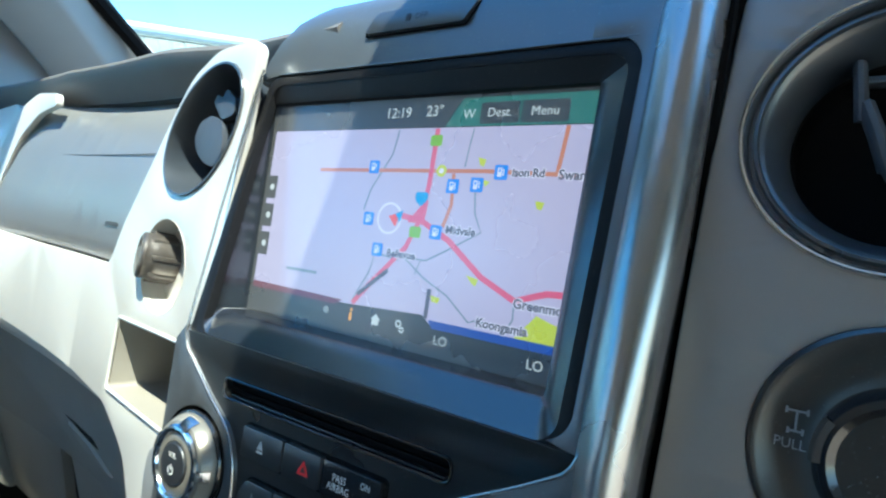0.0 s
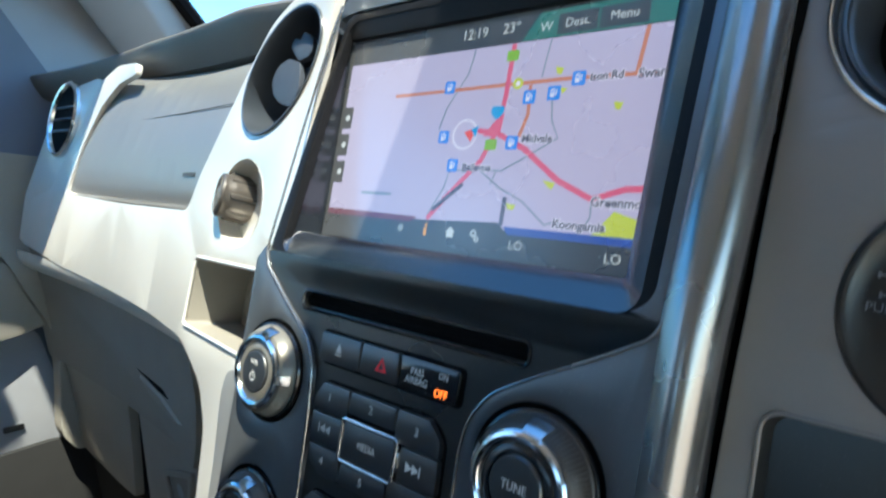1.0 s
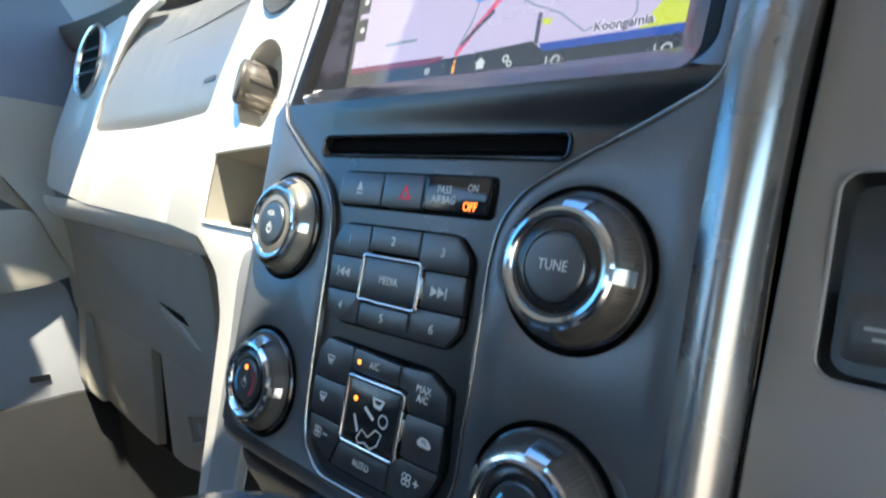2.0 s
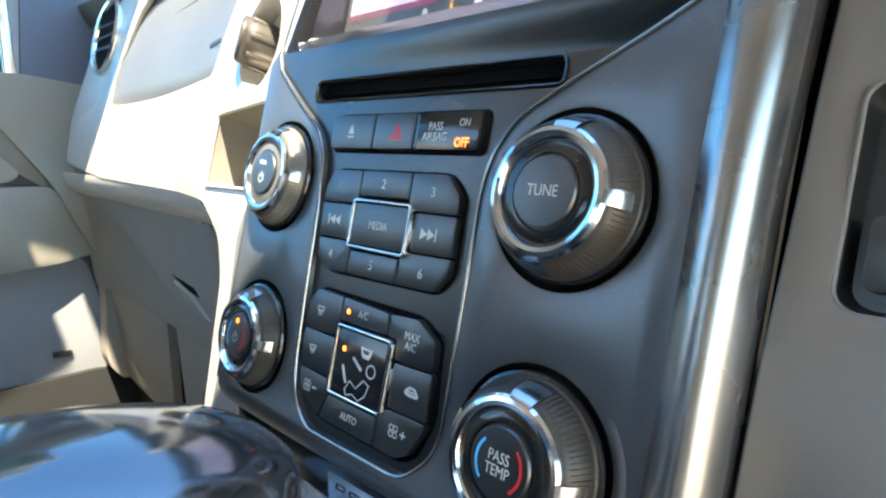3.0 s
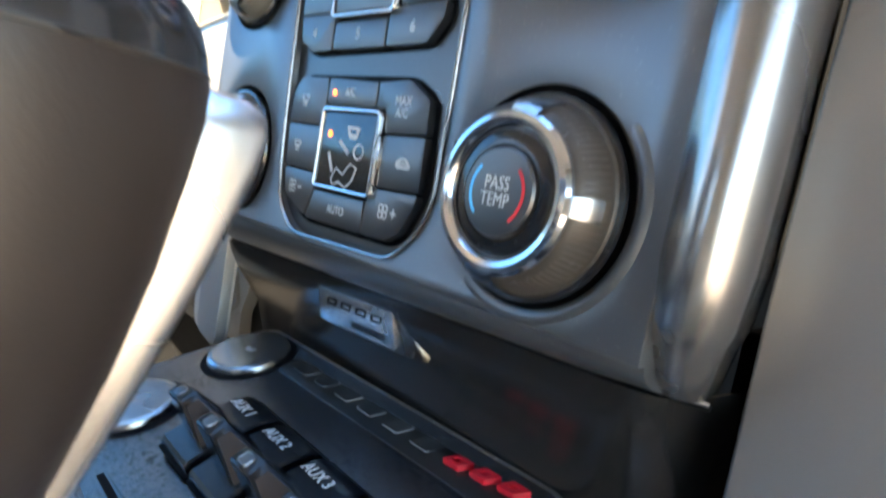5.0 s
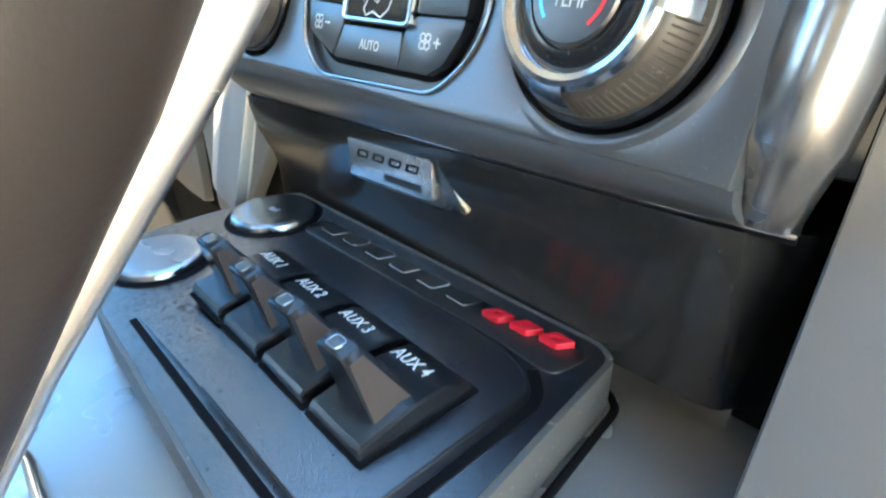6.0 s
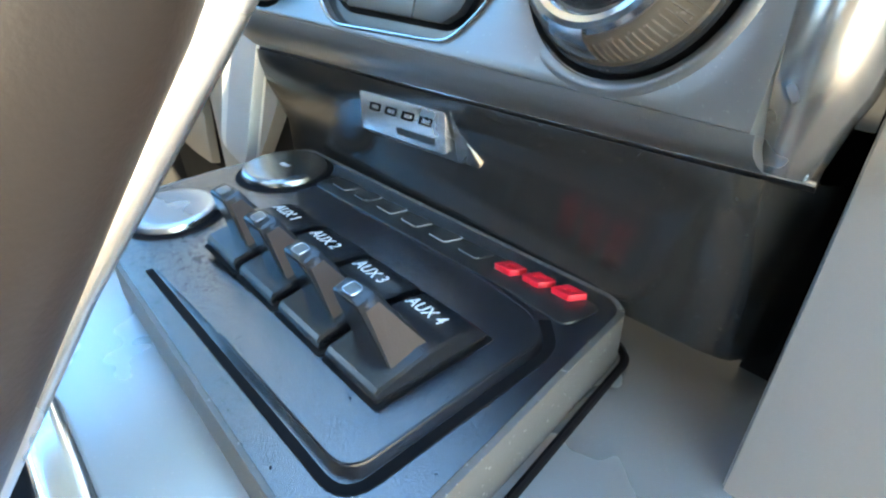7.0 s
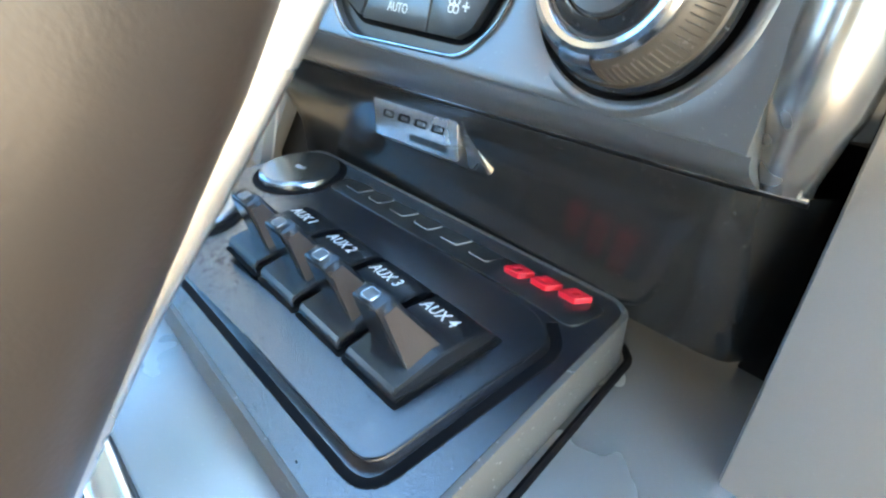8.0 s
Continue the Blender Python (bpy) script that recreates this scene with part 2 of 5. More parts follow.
PLATE = material("black textured plate", (0.007, 0.009, 0.013), 0.15, 0, 0.2, 40, 0.30, 2400, 0.05, 1000, smear=0.05, specular=0.8, ior=1.78, pits=0.85)
SIDE = material("grey plate edge", (0.075, 0.074, 0.071), 0.5, 0.1, 0.1, 40, 0.15, 1500, 0.3)
KEY = material("switch plastic", (0.008, 0.009, 0.011), 0.22, 0, 0.1, 50, 0.06, 2500, 0.05, 1400, specular=0.4)
LOWER = material("dark silver lower panel", (0.050, 0.050, 0.050), 0.20, 0.7, 0.08, 20, 0.05, 2200, 0.25, 900, smear=0.04)
LEATHER = material("dark brown-grey leather", (0.034, 0.026, 0.022), 0.34, 0, 0.05, 60, 0.10, 1200, specular=0.45)
CAP = material("dark mirror-gloss cap", (0.19, 0.20, 0.215), 0.11, 0.9, 0.06, 25, dust=0.04, dust_scale=1200, smear=0.02)
PALEKNOB = material("champagne finish and sunlit knob tone", (0.20, 0.185, 0.155), 0.34, 0.45, 0.06, 50, 0.08, 1500, 0.12)
KEYCAP = material("satin steel cap", (0.30, 0.33, 0.36), 0.24, 1.0, 0.08, 30, dust=0.06, dust_scale=1200, smear=0.04)
INK = material("pale print", (0.62, 0.62, 0.60), 0.6, 0, 0.04, 80)
INK_DIM = material("dim print", (0.32, 0.33, 0.34), 0.6, 0, 0.04, 80)
RED = material("red emblem paint", (0.62, 0.012, 0.03), 0.35, 0, 0.06, 60, coat=0.2)
# red and blue prints are given a faint glow, though they are no lamps
RED_INK = material("red print with added glow", (0.55, 0.02, 0.03), 0.5, 0, 0.05, 60, light=(1, 0.05, 0.05, 0.02))
BLUE_INK = material("blue print with added glow", (0.05, 0.35, 0.65), 0.5, 0, 0.05, 60, light=(0.05, 0.4, 0.9, 0.06))
AMBER = material("amber lamp", (0.8, 0.25, 0.03), 0.4, 0, 0.02, 60, light=(1.0, 0.16, 0.02, 1.0))
STEEL = material("engraved steel badge", (0.66, 0.69, 0.72), 0.26, 0.95, 0.05, 60)
WALL_PAINT = material("white wall sheeting", (0.86, 0.86, 0.86), 0.7, 0, 0.04, 0.6)
ASPHALT = material("pale sandy concrete ground", (0.46, 0.37, 0.28), 0.9, 0, 0.15, 0.5)
LINER = material("grey headliner cloth", (0.52, 0.50, 0.48), 0.95, 0, 0.05, 30)
MAT = material("dark grey carpet", (0.022, 0.021, 0.020), 0.95, 0, 0.15, 60)
CARPET = material("dark carpet", (0.014, 0.014, 0.014), 0.95, 0, 0.15, 60)
NOOK = material("brown-grey bin lining", (0.24, 0.22, 0.185), 0.55, 0, 0.1, 30, 0.3, 900)
DRIVER = material("satin warm grey paint", (0.262, 0.240, 0.229), 0.42, 0.4, 0.04, 18, 0.06, 2500, 0.06, 1400)
SEAT_DARK = material("charcoal for unseen seats and wall", (0.045, 0.043, 0.042), 0.6, 0, 0.06, 20, 0.3, 600)
SEAT = material("warm tan for bounced light", (0.46, 0.36, 0.26), 0.6, 0, 0.06, 20, 0.3, 600)
BLADE = material("slate vent blade plastic", (0.052, 0.060, 0.076), 0.5, 0, 0.08, 40, 0.08, 2000)
WARM_SIDE = material("switch plastic browned for warm reflection", (0.045, 0.032, 0.026), 0.55, 0, 0.15, 120, 0.15, 1500, specular=0.25)
PANE = glass("tinted window glass", (0.56, 0.81, 0.94))


def lit(name, colour, strength=1.0, dim=0.265):
    """A colour of the display: it glows behind a glass face."""
    return material(name, tuple(0.055 + c * 0.10 for c in colour), 0.28, 0, 0.02, 40, specular=0.9, ior=1.75, light=(*colour, strength * dim))


MAP = lit("map ground", (0.46, 0.40, 0.58), 0.9)
BAR = lit("map bar dark", (0.015, 0.02, 0.03), 1.0)
TEAL = lit("map bar teal", (0.01, 0.12, 0.10), 1.0)
BLUEBAR = lit("map bar blue", (0.01, 0.05, 0.30), 1.0)
HIGHWAY = lit("map highway", (0.62, 0.08, 0.18), 0.9)
ORANGE = lit("map main road", (0.50, 0.17, 0.10), 0.9)
GREYROAD = lit("map minor road", (0.16, 0.22, 0.28), 0.9)
PARK = lit("map park", (0.50, 0.55, 0.04), 0.9)
GREEN = lit("map green sign", (0.20, 0.42, 0.01), 0.9)
SIGN = lit("map blue sign", (0.0, 0.20, 0.75), 0.9)
CYAN = lit("map blue shield", (0.0, 0.28, 0.62), 0.9)
WORD = lit("display words", (0.75, 0.78, 0.80), 0.65)
WORDK = lit("map words", (0.07, 0.07, 0.12), 0.8)
HALO = lit("map word edge", (0.70, 0.66, 0.80), 0.9)
FLAME = lit("display orange", (0.85, 0.35, 0.02), 1.0)
ARROW = lit("map arrow", (0.75, 0.05, 0.04), 0.9)

# ---------------------------------------------------------------- centre stack


def lean(x, y):
    """How far the upper face falls back."""
    return -max(0.0, y - 88.0) * 0.16


POD = soften([(108, 83), (92, 73.5), (74, 64), (56, 53.5), (48, 42), (46, 30), (47.5, -47), (44, -56), (33, -66.4), (-23, -68.2), (-34, -60), (-37.4, -47), (-39.4, -20), (-41.2, 18),
              (-44, 40), (-51, 52), (-68, 63), (-92, 81)], 6, 4, closed=False)
KNOBS = [("tuning_knob", 77.8, 29.8), ("temperature_knob", 79.0, -41.6), ("volume_knob", -75.2, 30.4), ("temperature_knob", -73.0, -42.8)]

stack = thing("centre_stack", at(STACK, 0, -85, -30), "silver and black dashboard centre stack with knobs, buttons and navigation screen", "centre stack")

face = [(-104, -70), (112, -70), (112, 88)] + POD + [(-97, 92), (-104, 84)]
part("lower_fascia", plate(face, 0.0, -9.0, [circle(x, y, 25.5) for _, x, y in KNOBS], bevel=0.5), SILVER, stack, "satin silver painted fascia")


def seam(u):
    return -81.4 + 0.035 * u


rows = []
for k, w in ((0.0, 0.0), (0.25, -0.6), (0.5, -2.6), (0.75, -6.5), (0.92, -11), (1.0, -14.5)):
    rows.append([(u, -70 + k * (seam(u) + 70), w - (0 if abs(u) < 95 else (abs(u) - 95) * 0.15)) for u in range(-104, 113, 12)])
part("lower_lip", sheet(rows, 5), SILVER, stack)

# the bright rounded bar beside the fascia
prof = [(108, -6), (110.5, -0.6), (113, 1.2), (116, 2.8), (119, 3.2), (122, 2.0), (124.4, -1.0), (125.8, -5), (126.0, -9), (124.5, -16), (123, -30), (108, -30)]
stations = [(-80.5, -14.8, 0.58), (-78.5, -12.6, 0.63), (-74, -8.0, 0.72), (-68, -4.0, 0.82), (-60, -1.4, 0.91), (-48, 0, 0.98)] + [(v, lean(0, v), 1 + 0.2 * min(1, max(0, (v - 40) / 110))) for v in (-30, 10, 40, 60, 88, 110, 130, 150, 180, 215, 235)]
stations += [(250, -29.5, 1.2), (262, -38, 1.2), (270, -52, 1.2), (274, -75, 1.2)]
part("edge_bar", loft([[(108 + (u - 108) * s, v + (3.8 if v < -60 else 0), w + z * s) for u, z in soften(prof, 2.0, 3)] for v, w, s in stations]), PILLAR, stack, "polished silver edge bar")
# black blocks stand in for the shade deep beside the bar and under it
part("edge_gap_shade", merge(block(122.0, 131.0, -66, 250, -75, -36), block(110, 133, -170, -66, -100, -62)), DARK, stack)

# black middle panel with the disc slot
pod_panel = POD[::-1] + [(111, 86), (112, 89.5), (-95, 89.5)]
SLOT = rrect(-61, 66, 64.6, 73.6, 3)


def sunk(x, y):
    """How far the black panel lies behind the fascia; it comes forward to the screen's sill."""
    k = min(1.0, max(0.0, (88.0 - y) / 14.0))
    return -(3.0 + 0.03 * x) * k * k * (3 - 2 * k)


pod = part("button_panel", plate(pod_panel, -0.9, -6, [SLOT], drop=sunk, cuts=(60, 74.5, 77, 79.5, 82, 84.5, 87)), BLACK, stack, "black satin button panel")
part("slot_lining", merge(plate(rrect(-62, 67, 63.8, 74.4, 3), -5.5, -6.5), block(-60, 65, 68.0, 69.0, -6, -3.4)), DARK, pod, space=PANEL)
part("slot_lip", tube([(x, y, -0.7) for x, y in SLOT], 0.7, True), GLOSS, pod, space=PANEL)
part("slot_flap", block(-58, 63, 65.0, 66.0, -5, -2.6, 0.3), BLACK, pod, space=PANEL)
trim_path = [(112.5, 215, lean(0, 215) - 1.4), (113, 150, lean(0, 150) - 1.4), (113, 100, -2.2), (112, 90, -0.8), (110.5, 86, 0.1)] + [(x, y, 0.15) for x, y in POD] + [(-96, 88, -0.2), (-97.2, 96, -1.8), (-94.5, 150, lean(0, 150) + 2.5), (-91.5, 214, lean(0, 214) + 5), (-90.5, 228, lean(0, 228) + 5)]
part("trim_line", tube(trim_path, 0.65), PILLAR, stack, "thin bright trim line round the black panel")

# screen surround, its deep frame and the display
outer = soften([(112.4, 88), (112.4, 226), (-92, 226), (-97, 88)], 9, 6)
opening = rrect(-88, 103, 89.6, 221, 8, 6)
BEZ = [(112.4, 89.5)] + arc(104.4, 218, 8, 0, 90, 6) + arc(-85, 219, 7, 90, 180, 6) + [(-96.5, 89.5)]
part("screen_surround", plate(BEZ, -2.0, -7, [opening], bevel=0.8, drop=lean), BEZEL, stack, "black screen surround")
inner = rrect(-89.5, 92.5, 101.5, 211.5, 1.0, 6)
rings = []
for k, deep in ((0.0, 0.0), (0.06, 0.025), (0.50, 0.20), (0.92, 0.38), (0.97, 0.42), (0.99, 0.55), (1.0, 1.0)):
    rings.append([(x + (a - x) * k, y + (b - y) * k, (lean(x, y) - 2.4) * (1 - deep) - 28.5 * deep) for (x, y), (a, b) in zip(opening, inner)])
part("screen_frame", loft([loop[11:] + loop[:3] for loop in rings], cap=False, closed=False), SHELF, stack, "deep black screen frame", sharp=22)
# same frame plastic; a blacker material stands in for the shade on its top
part("screen_frame_top", loft([loop[2:12] for loop in rings], cap=False, closed=False), BEZEL, stack, "screen frame top, blackened to look shaded", sharp=22)
part("screen_top_line", tube([(104.6, 226.6, lean(0, 226) - 1.5), (-86, 227.0, lean(0, 226) - 1.5)], 0.6), SILVER, stack)
screen = part("display", plate(inner, -28.6, -34), lit("display dark", (0.01, 0.012, 0.016)), stack, "lit navigation display showing a road map")


def show(name, bm, mat, label=""):
    return part(name, bm, mat, screen, label)


Z0 = -28.0
show("map", plate([(-86.5, 115.5), (91.5, 114.3), (92, 197.5), (-86.5, 197.8)], Z0 - 0.3, Z0 - 0.5), MAP, "lilac road map")
show("title_bar", plate([(-86.5, 198), (24.5, 198), (32.5, 209.8), (-86.5, 209.8)], Z0 - 0.25, Z0 - 0.45), BAR)
show("title_bar", plate([(24.8, 198), (92, 198), (92, 209.8), (32.8, 209.8)], Z0 - 0.25, Z0 - 0.45), TEAL)
for x0, x1, s in ((42, 60, "Dest."), (61, 81, "Menu")):
    show("menu_key", plate(rrect(x0, x1, 198.8, 207.6, 0.6), Z0 - 0.15, Z0 - 0.3), BAR)
    show("key_word", lettering(s, 5.3, (x0 + x1) / 2, 203.2, Z0 - 0.1, 0.03), WORD)
show("clock_word", lettering("12:19", 6.8, -2, 204.6, Z0 - 0.1, 0.03), WORD)
show("temperature_word", lettering("23\u00b0", 6.8, 18.5, 204.8, Z0 - 0.1, 0.03), WORD)
show("heading_word", lettering("W", 5.8, 36.5, 202.8, Z0 - 0.1, 0.03), WORD)
show("footer_bar", plate([(-86.5, 102.6), (91.3, 102.6), (91.3, 113.2), (33, 113.2), (27, 117.8), (-19, 115.8), (-86.5, 116.2)], Z0 - 0.2, Z0 - 0.4), BAR)
show("footer_edge", plate([(33, 113.0), (91.3, 113.0), (91.4, 116.3), (30.5, 116.3)], Z0 - 0.15, Z0 - 0.3), BLUEBAR)
show("footer_edge", plate([(-86.5, 114.6), (-24, 114.4), (-20, 117.2), (-86.5, 117.8)], Z0 - 0.12, Z0 - 0.3), lit("map bar plum", (0.12, 0.01, 0.05)))
show("climate_word", lettering("LO", 5.4, 38, 108.6, Z0 - 0.1, 0.03), WORD)
show("climate_word", lettering("LO", 5.4, 81, 107.9, Z0 - 0.1, 0.03), WORD)
show("gear_icon", merge(lathe([(0.9, 0), (1.7, 0)], 15.3, 112.0, Z0 - 0.1, 14), lathe([(0.7, 0), (1.4, 0)], 17.4, 109.6, Z0 - 0.1, 12)), WORD)
show("house_icon", plate([(0, 109), (4, 109), (4, 111.4), (5, 111.4), (2, 114), (-1, 111.4), (0, 111.4)], Z0 - 0.1, Z0 - 0.2), WORD)
show("information_icon", merge(plate(rrect(-14, -12.6, 108.6, 112.3, 0.3), Z0 - 0.1, Z0 - 0.2), plate(circle(-13.1, 113.6, 0.7, 12), Z0 - 0.1, Z0 - 0.2)), FLAME)
show("telephone_icon", plate(circle(-29.5, 111, 1.8, 14), Z0 - 0.1, Z0 - 0.2), lit("display grey", (0.25, 0.28, 0.3)))
for y in (168, 153, 138):
    show("side_key", plate(rrect(-86.4, -79.5, y - 6, y + 6, 0.8), Z0 - 0.15, Z0 - 0.3), BAR)
    show("side_icon", plate(circle(-83, y, 1.7, 10), Z0 - 0.1, Z0 - 0.2), WORD)
show("scale_bar", plate(rrect(-62, -40, 126.6, 128, 0.3), Z0 - 0.2, Z0 - 0.3), GREYROAD)
for pts in ([(79, 126), (91, 122.5), (91, 114.6), (70, 115)], [(72, 168.5), (76, 168), (75, 165), (73, 165.5)], [(46, 137), (52, 136), (51, 133), (49, 134)],
            [(30, 126.5), (35, 126), (34, 123.5), (31, 124)], [(44, 185), (48, 184), (47, 181), (45, 182)], [(47, 176), (51, 175), (49, 173)]):
    show("park", plate(pts, Z0 - 0.22, Z0 - 0.28), PARK)
for pts, wd, mat in (([(44.5, 172), (46, 162), (50, 154.5), (37, 147), (25, 140.5), (14, 140.5)], 0.7, GREYROAD), ([(14, 140), (25, 133), (38, 127.5), (50, 118.5), (54, 120), (58, 119.5)], 0.7, GREYROAD),
                     ([(69, 129), (69.5, 123), (66, 116)], 0.7, GREYROAD), ([(-14, 118), (-6, 132), (-4, 141), (10, 139)], 0.7, GREYROAD), ([(0, 197), (-2, 186), (-12, 170), (-15, 160)], 0.8, GREYROAD),
                     ([(40, 197), (39, 190), (38, 181)], 0.6, GREYROAD), ([(22, 140), (20, 134)], 0.6, GREYROAD),
                     ([(-48, 178), (27, 179), (49, 179.3), (79, 178.8), (91.6, 178.2)], 1.7, ORANGE), ([(33, 178), (34, 165), (31, 155)], 1.7, ORANGE), ([(79.5, 179), (81.5, 197.3)], 1.7, ORANGE),
                     ([(21.5, 197.3), (21, 173), (19, 158), (13, 145), (-7, 124), (-13.5, 116.6)], 2.4, HIGHWAY), ([(6, 159), (20, 157), (35, 150), (53, 137), (69, 130), (82, 134.5), (91.6, 135)], 2.5, HIGHWAY)):
    show("map_road", ribbon(pts, wd, Z0 - (0.2 if wd < 1 else 0.17 if wd < 2 else 0.14)), mat)
show("map_road", plate([(20.2, 166), (22, 166), (21, 156), (12, 156)], Z0 - 0.13, Z0 - 0.2), HIGHWAY)
for x, y in ((21.5, 192), (17, 152)):
    show("road_sign", plate(rrect(x - 3.1, x + 3.1, y - 2.4, y + 2.4, 0.8), Z0 - 0.1, Z0 - 0.2), GREEN)
show("road_sign", plate(soften([(14.6, 169.5), (21.4, 169.5), (21.4, 166), (18, 163), (14.6, 166)], 1.4), Z0 - 0.09, Z0 - 0.2), CYAN)
show("town_mark", plate(circle(26.5, 179, 2.6, 16), Z0 - 0.1, Z0 - 0.2), PARK)
show("town_mark", plate(circle(26.5, 179, 1.2, 12), Z0 - 0.05, Z0 - 0.1), HALO)
for x, y in ((33.3, 172.6), (45, 173.6), (55.5, 179), (28, 152.8), (-3, 142.5), (-11, 156), (-12, 180)):
    show("fuel_sign", plate(rrect(x - 3.0, x + 3.0, y - 3.0, y + 3.0, 0.7), Z0 - 0.08, Z0 - 0.2), SIGN)
    show("fuel_mark", merge(plate(rrect(x - 1.6, x + 0.4, y - 1.8, y + 1.8, 0.3), Z0 - 0.03, Z0 - 0.08, [rrect(x - 1.1, x - 0.1, y + 0.1, y + 1.3, 0.2)]), plate(rrect(x + 0.9, x + 1.4, y - 1.4, y + 1.5, 0.2), Z0 - 0.03, Z0 - 0.08)), HALO)
show("position_ring", lathe([(6.2, 0), (7.2, 0)], 1.5, 157, Z0 - 0.06, 28), HALO)
show("position_arrow", plate([(1, 158), (7.5, 160), (5.4, 153.5)], Z0 - 0.04, Z0 - 0.1), ARROW)
show("position_arrow", plate([(4.6, 159.2), (9, 161), (8, 155.5)], Z0 - 0.03, Z0 - 0.1), CYAN)
for s, x, y, size, turn in (("Swan", 85.6, 178.6, 5.2, -2), ("ison Rd", 67.5, 179, 4.6, -1), ("Midvale", 40.3, 154.3, 4.8, -3), ("Bellevue", 11, 141.6, 4.8, -2), ("Greenmou", 80.3, 129, 5.2, -2), ("Koongamia", 65, 119.3, 5.0, -2)):
    show("map_word", lettering(s, size, x, y, Z0 - 0.05, 0.02, bold=0.16), WORDK)
    show("map_word_edge", lettering(s, size, x, y, Z0 - 0.12, 0.02, bold=0.5), HALO)
show("map_label_bar", plate(rrect(28, 30, 116.5, 129, 0.4), Z0 - 0.1, Z0 - 0.2), WORDK)
show("map_label_bar", ribbon([(-11, 121), (5, 134)], 2.0, Z0 - 0.1), WORDK)
part("dust_crumb", lathe([(0.01, 0.5), (0.45, 0.25), (0.45, -0.25), (0.01, -0.5)], -48, 92.5, -6.4, 8), INK, stack)

# top of the stack, which rolls back into the dash
rows = []
for v, w in ((226.5, -24.0), (236, -25.6), (248, -28.0), (259, -31.5), (267, -37.5), (273, -47), (276, -62), (277, -95)):
    k = max(0.0, (v - 226) / 51) ** 2
    left = -103 + 37 * k
    rows.append([(left + (110 - left) * i / 16, v - 0.5 * (i < 1), w - (1.6 if i == 0 else 0)) for i in range(17)])
part("upper_fascia", sheet(rows, 6), SILVER, stack, "satin silver upper fascia")
border = [(112.6, 88.2), (112.6, 240), (88, 240), (88, 227.2)] + arc(95.5, 215.2, 12, 90, 0, 10) + [(107.5, v) for v in range(200, 110, -15)] + arc(97.5, 100.5, 10, 0, -72, 8)
part("side_fascia", plate(border, -1.0, -5, bevel=0.5, drop=lean), SILVER, stack)
tc = part("traction_button", plate(soften([(-27.5, 242.5), (29.5, 242.0), (33.5, 254), (-25, 254.6)], 2.5), 2.6, -3, bevel=0.7, drop=lambda x, y: -27 - max(0, y - 244) * 0.42), BUTTON, stack, "dark traction button")
part("button_line", tube([(x, y, -26.2 - max(0, y - 244) * 0.42) for x, y in soften([(-28.4, 241.7), (30.2, 241.2), (34.4, 254.8), (-26, 255.4)], 2.5)], 0.5, True), DARK, tc)
part("button_word", lettering("OFF", 4.0, 4.5, 248.2, -26.0, 0.05), BLADE, tc)
part("button_mark", block(-4.5, -1.6, 246.6, 250.2, -26.4, -25.9, 0.2), BLADE, tc)


